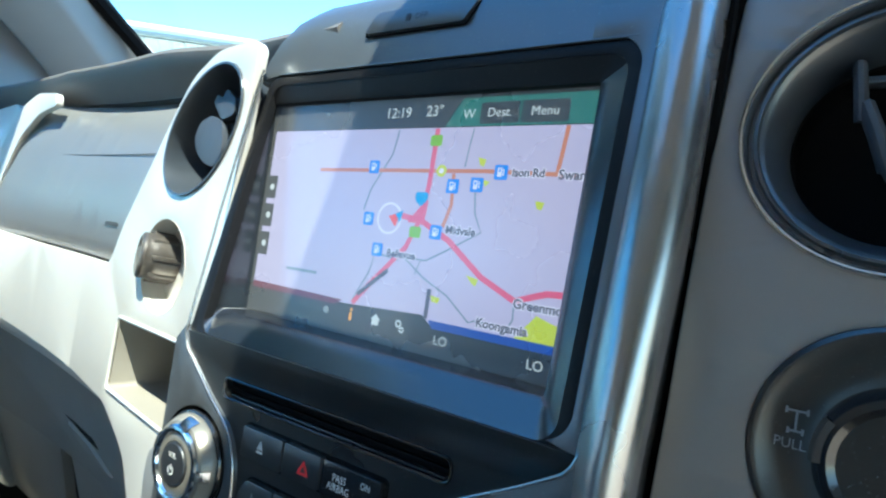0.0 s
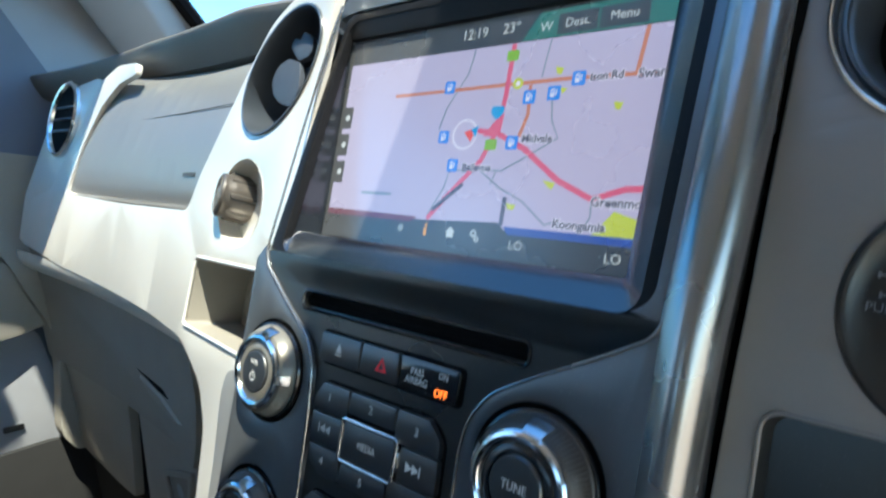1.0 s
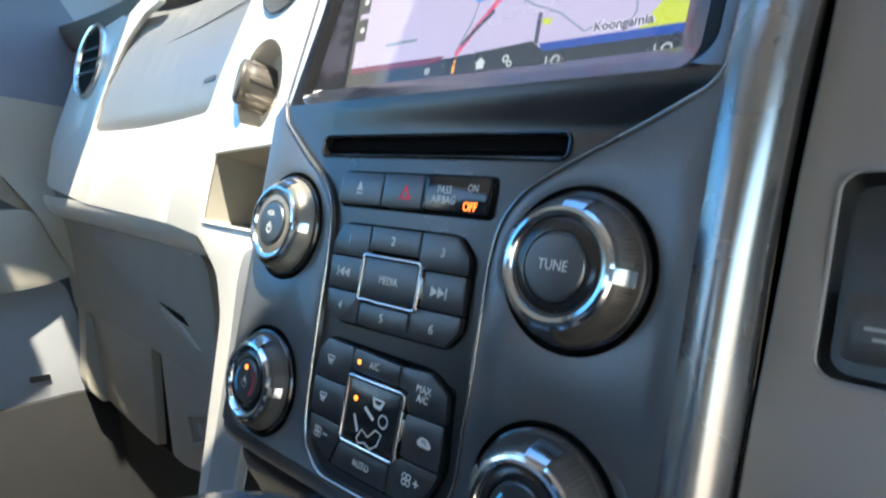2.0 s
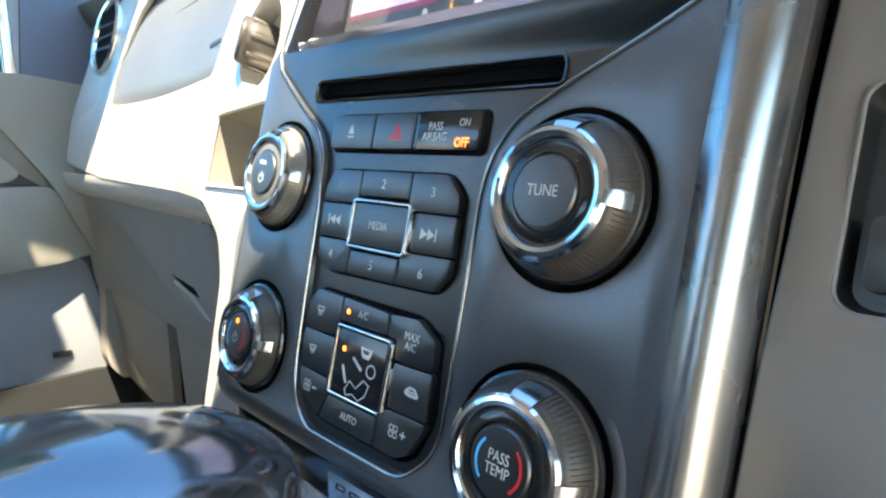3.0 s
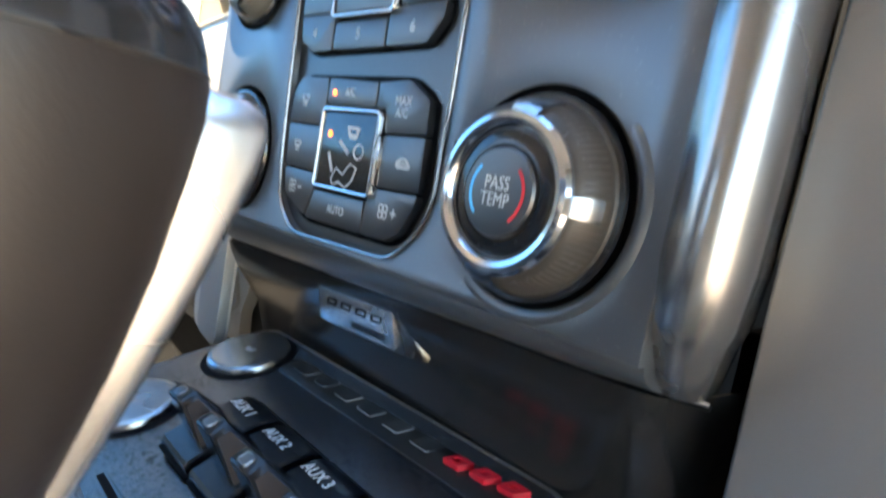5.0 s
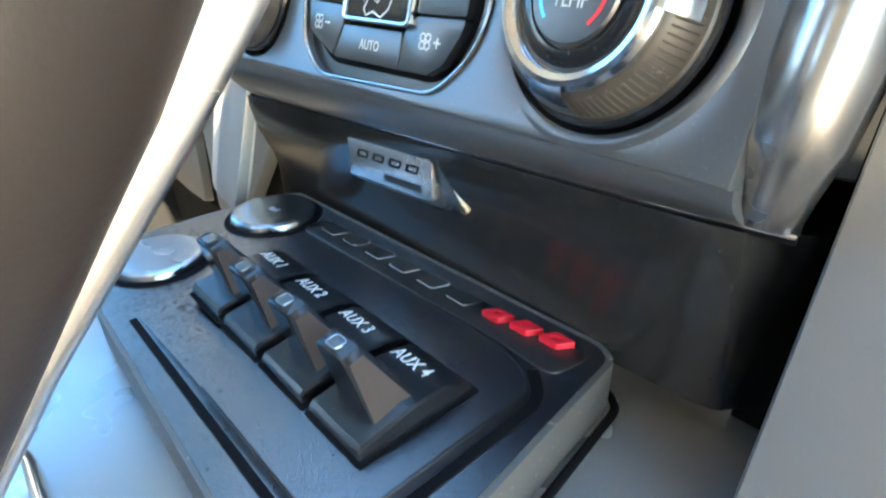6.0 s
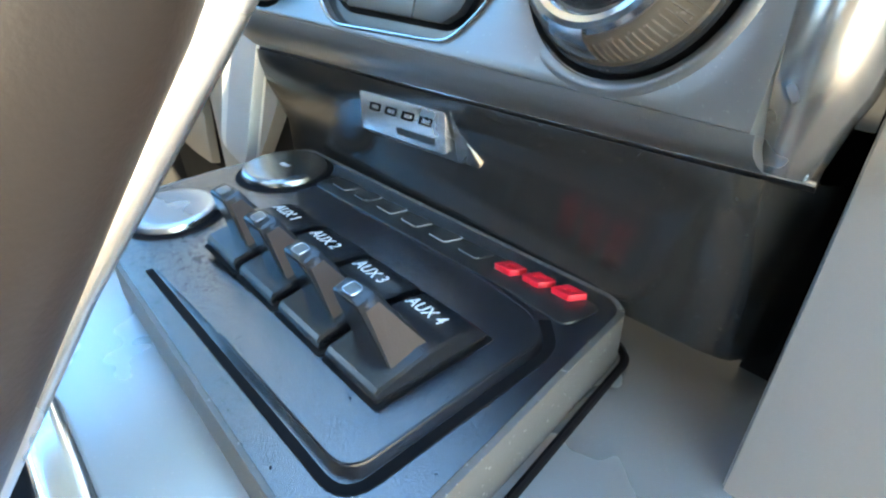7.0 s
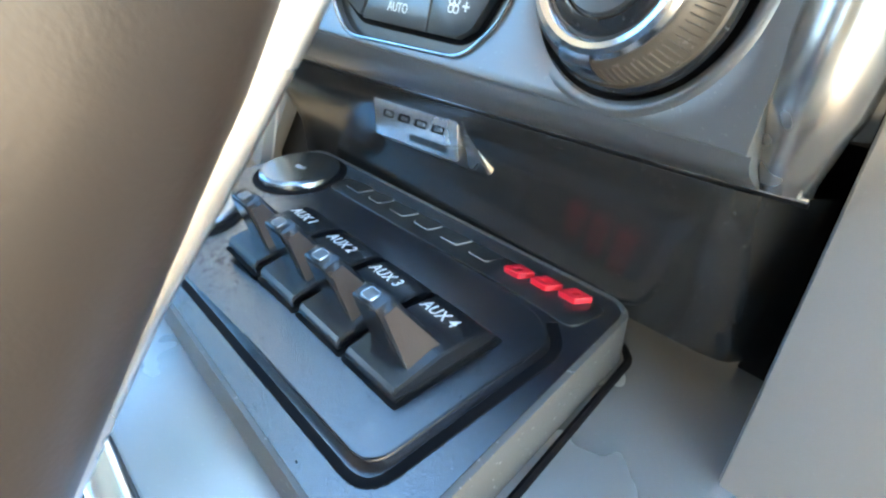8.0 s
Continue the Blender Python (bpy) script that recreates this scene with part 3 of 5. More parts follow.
def knob(name, x, y, depth=20.0, skirt=RUBBER, seg=72):
    """A round control: dark flared skirt, chrome claw ring and a flat cap."""
    part("knob_recess", lathe([(25.6, 0.2), (25.0, -0.6), (24.2, -3.2), (0.01, -3.2)], x, y, 0, 56), DARK, stack)
    k = part(name, lathe([(0.01, -2), (22.6, -2), (23.4, -0.5), (23.4, 1.0), (22.4, 1.6), (22.0, 2.0), (21.8, 3), (21.0, 0.5 * depth), (19.4, 0.8 * depth), (18.0, depth - 1.2), (17.0, depth - 0.9), (0.01, depth - 1.4)], x, y, 0, seg), skirt, stack, "ribbed rotary knob with chrome ring")
    part("base_ring", lathe([(23.5, -0.6), (23.9, 0.4), (23.5, 1.3), (22.6, 1.6)], x, y, 0, seg), GLOSS, k)
    part("chrome_ring", lathe([(18.2, depth - 2.2), (18.0, depth - 0.5), (17.2, depth + 0.4), (16.0, depth + 0.7), (14.8, depth + 0.3), (14.0, depth - 0.8), (13.8, depth - 1.8)], x, y, 0, seg), CHROME, k, "chrome ring")
    for a, half in ((80, 11), (-1, 6), (-96, 13), (160, 11)):
        part("chrome_claw", lathe([(17.2, depth + 0.5), (18.6, depth - 0.2), (19.8, depth - 1.6), (21.0, depth * 0.62), (21.7, depth * 0.42), (20.0, depth * 0.36), (17.0, depth * 0.6)], x, y, 0, 10, a - half, a + half), CLAW, k, "dull chrome claw")
    part("dial_face", lathe([(14.2, depth - 1.4), (13.0, depth - 0.6), (10.5, depth - 0.5), (10.1, depth - 1.3)], x, y, 0, seg), GLOSS if skirt is RUBBER else skirt, k)
    part("cap", lathe([(9.9, depth - 1.5), (9.8, depth - 0.1), (9.3, depth + 0.5), (6, depth + 0.75), (0.01, depth + 0.8)], x, y, 0, 48), BUTTON, k, "matt black push cap")
    # fine ribs round the skirt
    ribs = bmesh.new()
    for i in range(90):
        a = 2 * math.pi * i / 90
        c, s = math.cos(a), math.sin(a)
        quad = ((21.75, 3.2), (20.95, 0.5 * depth), (19.35, 0.8 * depth))
        left = [ribs.verts.new((x + r * math.cos(a - 0.012), y + r * math.sin(a - 0.012), z)) for r, z in quad]
        mid = [ribs.verts.new((x + (r + 0.22) * c, y + (r + 0.22) * s, z)) for r, z in quad]
        right = [ribs.verts.new((x + r * math.cos(a + 0.012), y + r * math.sin(a + 0.012), z)) for r, z in quad]
        for p, q in ((left, mid), (mid, right)):
            for j in range(2):
                ribs.faces.new((p[j], q[j], q[j + 1], p[j + 1]))
    tagged(part("ribs", ribs, skirt, k), kind="stuff")
    return k


# the pressed lip in the fascia round the lower knob
lip = []
for i in range(33):
    a = radians(-128 + 170 * i / 32)
    tall = 0.9 * math.sin(math.pi * i / 32) ** 0.7
    lip.append([(78.8 + r * math.cos(a), -41 + r * math.sin(a), h * tall - 0.1) for r, h in ((25.7, 0.0), (26.3, 0.45), (27.0, 0.9), (27.6, 1.0), (28.2, 0.8), (28.8, 0.35), (29.2, 0.0))])
part("pressed_lip", loft(lip, cap=False, closed=False), SILVER, stack)
for name, x, y in KNOBS:
    depth = 11.8 if x > 0 else 9.2
    # volume knob takes the pale tone in place of sunlight on its skirt
    k = knob(name, x, y, depth, PALEKNOB if name == "volume_knob" else RUBBER)
    top = depth + 0.86
    if name == "tuning_knob":
        part("knob_word", lettering("TUNE", 4.4, x, y, top, 0.05, narrow=0.85), INK, k)
    elif name == "volume_knob":
        part("power_mark", merge(lathe([(1.7, 0), (2.2, 0)], x, y - 2.6, top, 20, -240, 60), block(x - 0.25, x + 0.25, y - 2.6, y + 0.2, top - 0.05, top + 0.03)), INK, k)
        part("knob_word", lettering("VOL", 3.2, x, y + 4.2, top, 0.05), INK, k)
    else:
        part("cold_arc", lathe([(6.9, 0), (7.7, 0)], x, y, top - 0.12, 20, 135, 225), BLUE_INK, k, "blue cold arc")
        part("warm_arc", lathe([(6.9, 0), (7.7, 0)], x, y, top - 0.12, 20, -50, 45), RED_INK, k, "red warm arc")
        if x > 0:
            part("knob_word", lettering("PASS\nTEMP", 4.2, x, y, top, 0.05, narrow=0.8), INK, k)
        else:
            part("power_mark", merge(lathe([(1.7, 0), (2.2, 0)], x, y - 0.8, top, 20, -240, 60), block(x - 0.25, x + 0.25, y - 0.8, y + 2, top - 0.05, top + 0.03)), INK, k)
            part("lamp", plate(circle(x, y + 6.4, 1.1, 14), top + 0.1, top - 0.3), AMBER, k, "lit amber lamp")


def button(pts, mat=BUTTON, h=2.2, r=1.2, label=""):
    return part("button", plate(soften(pts, r, 3), h, -1.5, bevel=0.55), mat, pod, label, PANEL)


def box4(x0, x1, y0, y1):
    return [(x0, y0), (x1, y0), (x1, y1), (x0, y1)]


# row of three
part("button_gap", plate(rrect(-41.4, 40.8, 42.4, 58.2, 2.5), -0.7, -2), DARK, pod, space=PANEL)
b = button(box4(-40.2, -14.2, 43.8, 57.0), label="black eject button")
part("button_mark", merge(plate([(-29.6, 49.6), (-25.8, 49.6), (-27.7, 53.4)], 2.32, 2.1), block(-29.6, -25.8, 48.0, 48.8, 2.1, 2.32)), INK, b, space=PANEL)
b = button(box4(-13.3, 8.3, 43.8, 57.0), label="black hazard button")
part("button_mark", plate([(-4.2, 47.2), (2.6, 47.2), (-0.8, 53.4)], 2.32, 2.1, [[(-2.4, 48.2), (0.8, 48.2), (-0.8, 51.4)]]), RED_INK, b, "red hazard triangle", space=PANEL)
b = button(box4(9.3, 39.4, 43.8, 57.0), GLOSS, label="black airbag indicator")
part("indicator_word", lettering("PASS\nAIRBAG", 4.2, 19.0, 50.0, 2.3, 0.05, narrow=0.8), INK, b, space=PANEL)
part("indicator_word", lettering("OFF", 4.6, 32.0, 46.2, 2.3, 0.05, narrow=0.8), AMBER, b, "lit amber word", space=PANEL)
part("indicator_word", lettering("ON", 3.8, 32.2, 53.0, 2.3, 0.05, narrow=0.8), INK, b, space=PANEL)

# media keys
part("button_gap", plate(soften([(-35, 36.0), (29, 36.4), (37.0, 29), (37.6, 2.0), (31.5, -5.4), (-29, -6.6), (-37.6, -1.6), (-39.8, 24)], 4), -0.7, -2), DARK, pod, space=PANEL)
for pts, s, wx, wy in (([(-33.5, 34.8), (-16.3, 35.0), (-16.0, 22.2), (-38.2, 21.9), (-37.8, 28)], "1", -28.4, 28.6), ([(-15.5, 35.1), (11.6, 35.2), (11.8, 25.8), (-15.4, 25.6)], "2", -2.6, 30.2),
                       ([(12.4, 35.2), (28.8, 35.3), (35.4, 28.4), (35.9, 22.1), (12.6, 22.0)], "3", 23.4, 28.8), ([(-38.2, 21.1), (-18.2, 21.3), (-17.8, 7.8), (-37.0, 7.6)], "", -28.6, 14.8),
                       ([(16.6, 21.2), (35.9, 21.3), (36.4, 8.0), (16.8, 7.6)], "", 24.2, 14.4), ([(-36.9, 6.8), (-16.4, 7.0), (-16.2, -5.0), (-27.5, -5.4), (-35.4, -1)], "4", -27.4, 0.8),
                       ([(-15.4, 3.8), (11.6, 4.0), (11.8, -4.8), (-15.2, -5.0)], "5", -2.2, -0.4), ([(12.6, 6.8), (36.4, 7.2), (36.2, 2.4), (30.8, -4.2), (12.6, -4.7)], "6", 23.8, 0.6)):
    b = button(pts, r=1.0)
    if s:
        part("button_word", lettering(s, 5.0, wx, wy, 2.3, 0.05), INK, b, space=PANEL)
    else:
        d = 1 if wx > 0 else -1
        part("skip_mark", merge(plate([(wx - d * 3.6, wy - 2), (wx - d * 0.2, wy), (wx - d * 3.6, wy + 2)], 2.32, 2.1), plate([(wx - d * 0.2, wy - 2), (wx + d * 3.2, wy), (wx - d * 0.2, wy + 2)], 2.32, 2.1), block(min(wx + d * 3.4, wx + d * 4.0), max(wx + d * 3.4, wx + d * 4.0), wy - 2.1, wy + 2.1, 2.1, 2.32)), INK, b, space=PANEL)


def square_key(x0, x1, y0, y1, mat):
    b = part("square_button", plate(rrect(x0 + 1.8, x1 - 1.8, y0 + 1.8, y1 - 1.8, 0.8), 3.2, -1, bevel=0.4), mat, pod, "square black centre button with chrome frame", space=PANEL)
    part("chrome_frame", plate(rrect(x0, x1, y0, y1, 2.0), 4.0, -1, [rrect(x0 + 1.35, x1 - 1.35, y0 + 1.35, y1 - 1.35, 1.0)], bevel=0.55), CHROME, b, "chrome frame", space=PANEL)
    for side in (x0 - 0.9, x1 - 0.3):
        part("frame_lug", block(side, side + 1.2, (y0 + y1) / 2 - 4.0, (y0 + y1) / 2 + 4.0, 0, 3.2, 0.3), CHROME, b, space=PANEL)
    return b


b = square_key(-17.2, 15.7, 4.9, 24.2, BUTTON)
part("button_word", lettering("MEDIA", 4.4, -1.0, 14.5, 3.3, 0.05, narrow=0.8), INK, b, space=PANEL)

# climate keys
part("button_gap", plate(soften([(-32, -12.6), (27.5, -13.2), (37.6, -19), (40.2, -46), (34, -60.0), (27.5, -63.6), (-20, -63.8), (-33.5, -56), (-37.2, -28)], 4), -0.7, -2), DARK, pod, space=PANEL)


def vent_sign(x, y, s):
    return merge(plate(soften([(x - 2.4 * s, y + 1.6 * s), (x + 2.4 * s, y + 1.6 * s), (x + 1.7 * s, y - 0.8 * s), (x - 1.7 * s, y - 0.8 * s)], 0.6), 2.32, 2.1, [soften([(x - 1.8 * s, y + 1.1 * s), (x + 1.8 * s, y + 1.1 * s), (x + 1.3 * s, y - 0.3 * s), (x - 1.3 * s, y - 0.3 * s)], 0.4)]),
                 *[block(x + d * s - 0.2, x + d * s + 0.2, y - 2.2 * s, y + 0.2 * s, 2.1, 2.32) for d in (-0.9, 0, 0.9)])


def fan_sign(x, y, d):
    return merge(*[lathe([(0.75, 0), (1.25, 0)], x + 1.45 * math.cos(a), y + 1.45 * math.sin(a), 2.3, 12) for a in (0.8, 2.37, 3.94, 5.51)],
                 *([block(x + 3.4, x + 6.0, y - 0.3, y + 0.3, 2.1, 2.32)] + ([block(x + 4.4, x + 5.0, y - 1.3, y + 1.3, 2.1, 2.32)] if d > 0 else [])))


keys = (([(-30.4, -13.8), (-14.4, -14.2), (-14.3, -23.0), (-16.6, -29.8), (-35.6, -29.6), (-35.2, -19.4)], vent_sign(-27, -21.8, 1.0), INK),
        ([(-13.6, -14.2), (12.4, -15.4), (12.6, -23.0), (-13.5, -23.0)], lettering("A/C", 4.0, -1.2, -18.9, 2.3, 0.05, narrow=0.85), INK),
        ([(13.2, -15.4), (27.0, -14.6), (36.2, -20.2), (37.2, -29.8), (19.2, -30.4), (18.2, -23.2), (13.4, -23.0)], lettering("MAX\nA/C", 4.0, 25.4, -22.6, 2.3, 0.05, narrow=0.85), INK),
        ([(-35.6, -30.4), (-15.2, -30.6), (-14.6, -45.8), (-34.2, -45.2)], vent_sign(-28, -37.6, 0.95), INK),
        ([(-34.1, -46.0), (-14.6, -46.6), (-14.2, -51.6), (-18.0, -61.4), (-32.2, -55.0)], fan_sign(-27.4, -52.2, -1), INK),
        ([(-13.6, -52.0), (14.6, -52.0), (14.4, -61.9), (-16.8, -61.9)], lettering("AUTO", 4.0, 0.4, -57.0, 2.3, 0.05, narrow=0.85), INK),
        ([(19.0, -31.2), (37.3, -30.6), (37.8, -46.2), (19.2, -46.6)], merge(plate(soften([(26, -38.8), (28, -36.8), (31, -37.0), (33, -39.2), (32.4, -40.2), (27, -40.2)], 0.8), 2.32, 2.1, [soften([(27.4, -39.0), (28.6, -37.6), (30.6, -37.8), (31.6, -39.2)], 0.4)]), block(27.5, 31.2, -38.8, -38.3, 2.1, 2.34)), INK),
        ([(19.2, -47.4), (37.8, -47.0), (37.0, -50.2), (32.4, -58.6), (26.8, -61.8), (15.2, -61.9), (15.2, -52.0)], fan_sign(24.2, -53.4, 1), INK))
for pts, sign, ink in keys:
    part("button_sign", sign, ink, button(pts, r=1.0), space=PANEL)
b = square_key(-13.6, 18.0, -50.8, -23.9, GLOSS)
Z = 3.35
part("airflow_sign", merge(lathe([(2.0, 0), (2.6, 0)], 9.2, -37.2, Z, 20),
                           tube([(-3.4, -47.0, Z), (-1.2, -43.2, Z), (2.6, -45.0, Z), (6.2, -41.2, Z), (9.4, -42.2, Z), (8.0, -46.6, Z), (4.8, -49.0, Z), (1.2, -47.6, Z), (-2.0, -48.8, Z), (-3.4, -47.0, Z)], 0.3, seg=5, flat=0.3),
                           tube([(-6.6, -38.6, Z), (-3.4, -44.6, Z)], 0.7, seg=5, flat=0.2), tube([(-1.4, -34.6, Z), (4.0, -38.0, Z)], 0.7, seg=5, flat=0.2),
                           plate(soften([(1.8, -29.6), (8.6, -29.8), (7.2, -33.6), (3.2, -33.4)], 0.8), Z + 0.05, Z - 0.1, [soften([(3.0, -30.4), (7.4, -30.5), (6.4, -32), (3.9, -32)], 0.5)])), INK, b, space=PANEL)
part("lamp", plate(circle(-7.3, -32.6, 1.0, 16), Z + 0.1, Z - 0.2), AMBER, b, "lit amber lamp", space=PANEL)
part("lamp", plate(circle(-9.8, -19.0, 0.95, 16), 2.35, 2.0), AMBER, pod, "lit amber lamp", space=PANEL)

# dark panel under the fascia, tucked back, with the badge
rows = []
for k, w in ((0.0, -13.8), (0.25, -15.4), (0.5, -18.4), (0.8, -23), (1.1, -28), (1.5, -34), (2.4, -40)):
    rows.append([(u, seam(u) - 0.9 - k * 20, w - 1.2 * max(0, abs(u) - 111) ** 1.6 - 0.25 * max(0, abs(u) - 104)) for u in (*range(-106, 108, 6), 110, 112, 114, 116, 118, 120)])
low = part("under_panel", sheet(rows, 4), LOWER, stack, "dark silver panel curving in under the fascia")
part("seam_gap", tube([(u, seam(u) - 0.4, -14.6 - (0 if abs(u) < 95 else (abs(u) - 95) * 0.2)) for u in range(-104, 121, 8)], 0.8), DARK, stack)
part("seam_edge", tube([(u, seam(u) + 0.5, -13.4 - (0 if abs(u) < 95 else (abs(u) - 95) * 0.2)) for u in range(-104, 121, 8)], 0.6), CHROME_SOFT, stack)
tiltb = Matrix.Translation((-1.2, -92.6, -20.0)) @ Matrix.Rotation(radians(2.6), 4, "Z") @ Matrix.Rotation(radians(14), 4, "X")
badge = part("badge", plate(rrect(-22.6, 22.6, -6.6, 6.6, 1.2), 3.4, -8, bevel=1.0, segments=3), STEEL, low, "brushed steel badge", space=STACK @ tiltb)
part("badge_recess", plate(rrect(-25, 29, -9, 9, 3), 0.4, -6), BLACK, low, space=STACK @ tiltb)
part("badge_mark", merge(*[plate(soften([(x, 0.8), (x + 6.2, 0.8), (x + 7.4, 3.6), (x + 1.2, 3.6)], 0.6), 3.5, 3.3, [soften([(x + 1.4, 1.4), (x + 5.6, 1.4), (x + 6.2, 3.0), (x + 2.0, 3.0)], 0.3)]) for x in (-17.5, -8.5, 0.5, 9.5)]), DARK, badge, "dark engraved plain bars", space=STACK @ tiltb)
part("badge_bar", plate(rrect(-2, 17.5, -4.9, -2.4, 0.5), 3.5, 3.3), KEY, badge, space=STACK @ tiltb)
# chrome wedge stands in for the light on the recess's right end
part("recess_lit_end", loft([[(25.0, 7.6, 3.6), (26.4, 6.4, 2.6), (32.0, -9.5, -1.0), (25.0, -8.4, 0.8)], [(25.0, 7.6, -4), (26.4, 6.4, -4), (32.0, -9.5, -6), (25.0, -8.4, -4)]]), CHROME_SOFT, low, space=STACK @ tiltb)

# ---------------------------------------------------------------- passenger's side of the dash
GLOVE = STACK @ Matrix(((1, 0, 0, 0), (0, 1, 0, 0), (0.142, 0.35, 1, -30), (0, 0, 0, 1)))
dash = thing("passenger_dashboard", at(WING, -450, 0, -60), "pale champagne silver dashboard with grey airbag panel and round vents", "dashboard")


def bow(u):
    """The dash sweeps back towards the seats as it nears the door."""
    return 0.00019 * max(0.0, -300.0 - u) ** 2


def wing(name, bm, mat, parent, label="", space=WING, sharp=32):
    for x in range(-800, -310, 40):
        bmesh.ops.bisect_plane(bm, geom=bm.verts[:] + bm.edges[:] + bm.faces[:], dist=1e-4, plane_co=(x, 0, 0), plane_no=(1, 0, 0))
    for v in bm.verts:
        v.co.z += bow(v.co.x)
    return part(name, bm, mat, parent, label, space, sharp)




def oval(k, h):
    """A ring of the slanting oval vent."""
    out = []
    for i in range(48):
        a, b = 50 * k * math.cos(2 * math.pi * i / 48), 34 * k * math.sin(2 * math.pi * i / 48)
        out.append((-146 + 0.866 * a - 0.5 * b, 197 + 0.5 * a + 0.866 * b, h))
    return out


vent_hole = [(x, y) for x, y, _ in oval(1.0, 0)]
wheel_hole = [(-172 + 33 * math.cos(a) - 5 * math.sin(a), 114.5 + 29 * math.sin(a) + 3 * math.cos(a)) for a in (2 * math.pi * i / 40 for i in range(40))]
bin_hole = soften([(-229, 74), (-108, 76), (-108, 24), (-232, 25)], 4, 4)
band = soften([(-105, -140), (-105, 80), (-100, 92), (-93, 214), (-90.5, 238), (-96, 243.5), (-138, 244), (-168, 232), (-190, 209), (-230, 160), (-251, 134), (-266, 106), (-450, 106), (-634, 109),
               (-606, 166), (-566, 212), (-520, 234), (-470, 240), (-474, 252), (-530, 256), (-580, 243), (-642, 178), (-692, 112), (-762, 96), (-762, 36), (-610, 23), (-311, 19), (-236, 15),
               (-208, 4), (-186, -6), (-167, -29), (-150, -140)], 9, 4)
wing("front_band", plate(band, 0.0, -6, [vent_hole, wheel_hole, bin_hole], bevel=1.6, segments=3), BAND, dash, "champagne silver painted band")
flank_line = soften([(-103, -140), (-103, 10), (-126, 17), (-146, 13), (-149, -4), (-143, -40), (-138, -140)], 8, 5)
part("fascia_flank", plate(flank_line, 1.0, -4, bevel=0.9, segments=3), GLARE_SILVER, dash, "satin silver foot, paled for glare", space=WING)
rows = [[(u, v, h) for u in range(-780, -228, 24)] for v, h in ((25, -0.6), (19, -1.5), (13, -4), (7, -9), (2, -17), (-2, -28), (-4, -60))]
wing("band_underside", sheet(rows, 3), BAND, dash)

# round vent beside the screen
vent = part("air_vent", loft([oval(1.01, -1), oval(1.0, 1.4), oval(0.97, 1.2), oval(0.95, -3), oval(0.93, -14), oval(0.84, -34)], cap=False), VENTDARK, dash, "round vent with dark blades", space=WING)
part("vent_well", plate([(x, y) for x, y, _ in oval(0.86, 0)], -33, -35), DARK, vent, space=WING)
for pts in ([(-170, 197), (-164, 206), (-150, 209), (-134, 204), (-130, 186), (-138, 177), (-152, 180), (-164, 187)], [(-150, 217), (-146, 222), (-139, 218), (-135, 224), (-122, 216), (-122, 207), (-137, 205)]):
    part("vent_blade", plate(soften(pts, 4, 4), -7, -11, bevel=1.6, segments=3), BLADE, vent, space=WING)
part("vent_bar", block(-175, -110, 205, 208, -28, -20, 1), VENTDARK, vent, space=WING)

# thumb wheel in its hollow
part("wheel_hollow", merge(loft([[(x, y, 0.2) for x, y in wheel_hole], [(-169 + (x + 169) * 0.9, 118 + (y - 118) * 0.9, -14) for x, y in wheel_hole]], cap=False), plate([(-169 + (x + 169) * 0.9, 118 + (y - 118) * 0.9) for x, y in wheel_hole], -13.5, -15)), BAND, dash, space=WING)
turn = Matrix.Translation((-188, 117, -25)) @ Matrix.Rotation(radians(-14), 4, "Y") @ Matrix.Rotation(radians(-4), 4, "X")
wheel = part("vent_knob", lathe([(0.01, 0), (15.2, 0), (15.6, 8), (15.6, 22), (15.2, 25), (14.6, 27.5), (14.8, 30), (14.0, 31.6), (12.6, 32.2)], 0, 0, 0, 40), RUBBER, dash, "dark vent knob with pale face", space=WING @ turn)
part("knob_face", lathe([(12.8, 32.1), (12.2, 32.6), (11.4, 32.3), (11.0, 31.8), (9, 32.0), (0.01, 32.2)], 0, 0, 0, 40), PALEKNOB, wheel, "dull champagne knob face", space=WING @ turn)
part("knob_pointer", block(-1.0, 1.0, 5.0, 10.5, 31.8, 32.6, 0.3), RUBBER, wheel, space=WING @ turn)
for i in range(8):
    a = 2 * math.pi * i / 8
    part("knob_grip", block(14.8 * math.cos(a) - 1.6, 14.8 * math.cos(a) + 1.6, 14.8 * math.sin(a) - 1.6, 14.8 * math.sin(a) + 1.6, 4, 26, 0.8), RUBBER, wheel, space=WING @ turn)

# open bin
back_loop = [(-222 + (x + 229) * 0.97, 50 + (y - 50) * 0.9, -42) for x, y in bin_hole]
part("bin_lining", merge(loft([[(x, y, 0.4) for x, y in bin_hole], back_loop], cap=False), plate([(x, y) for x, y, _ in back_loop], -41.5, -43)), NOOK, dash, "open storage bin", space=WING)
part("bin_lip", tube([(x, y, 0.3) for x, y in bin_hole], 1.2, True), BAND, dash, space=WING)

# airbag panel, bellied, with its seam
rows = []
for k, v0, v1, h in ((0, 105, 108, -7), (0.05, 110, 114, -3.5), (0.12, 122, 126, -2.0), (0.35, 148, 158, 0), (0.6, 180, 196, -3), (0.8, 204, 222, -9), (0.92, 220, 238, -17), (1.0, 229, 249, -30)):
    lo, hi = -262 + 92 * min(1, k * 1.02), -640 + 90 * k ** 2
    rows.append([(lo + (hi - lo) * i / 28, v0 + (v1 - v0) * i / 28, h * (1 - 0.55 * (i / 28) ** 3) - 2.0) for i in range(29)])
wing("airbag_panel", sheet(rows, 4), AIRBAG, dash, "grained grey airbag panel")
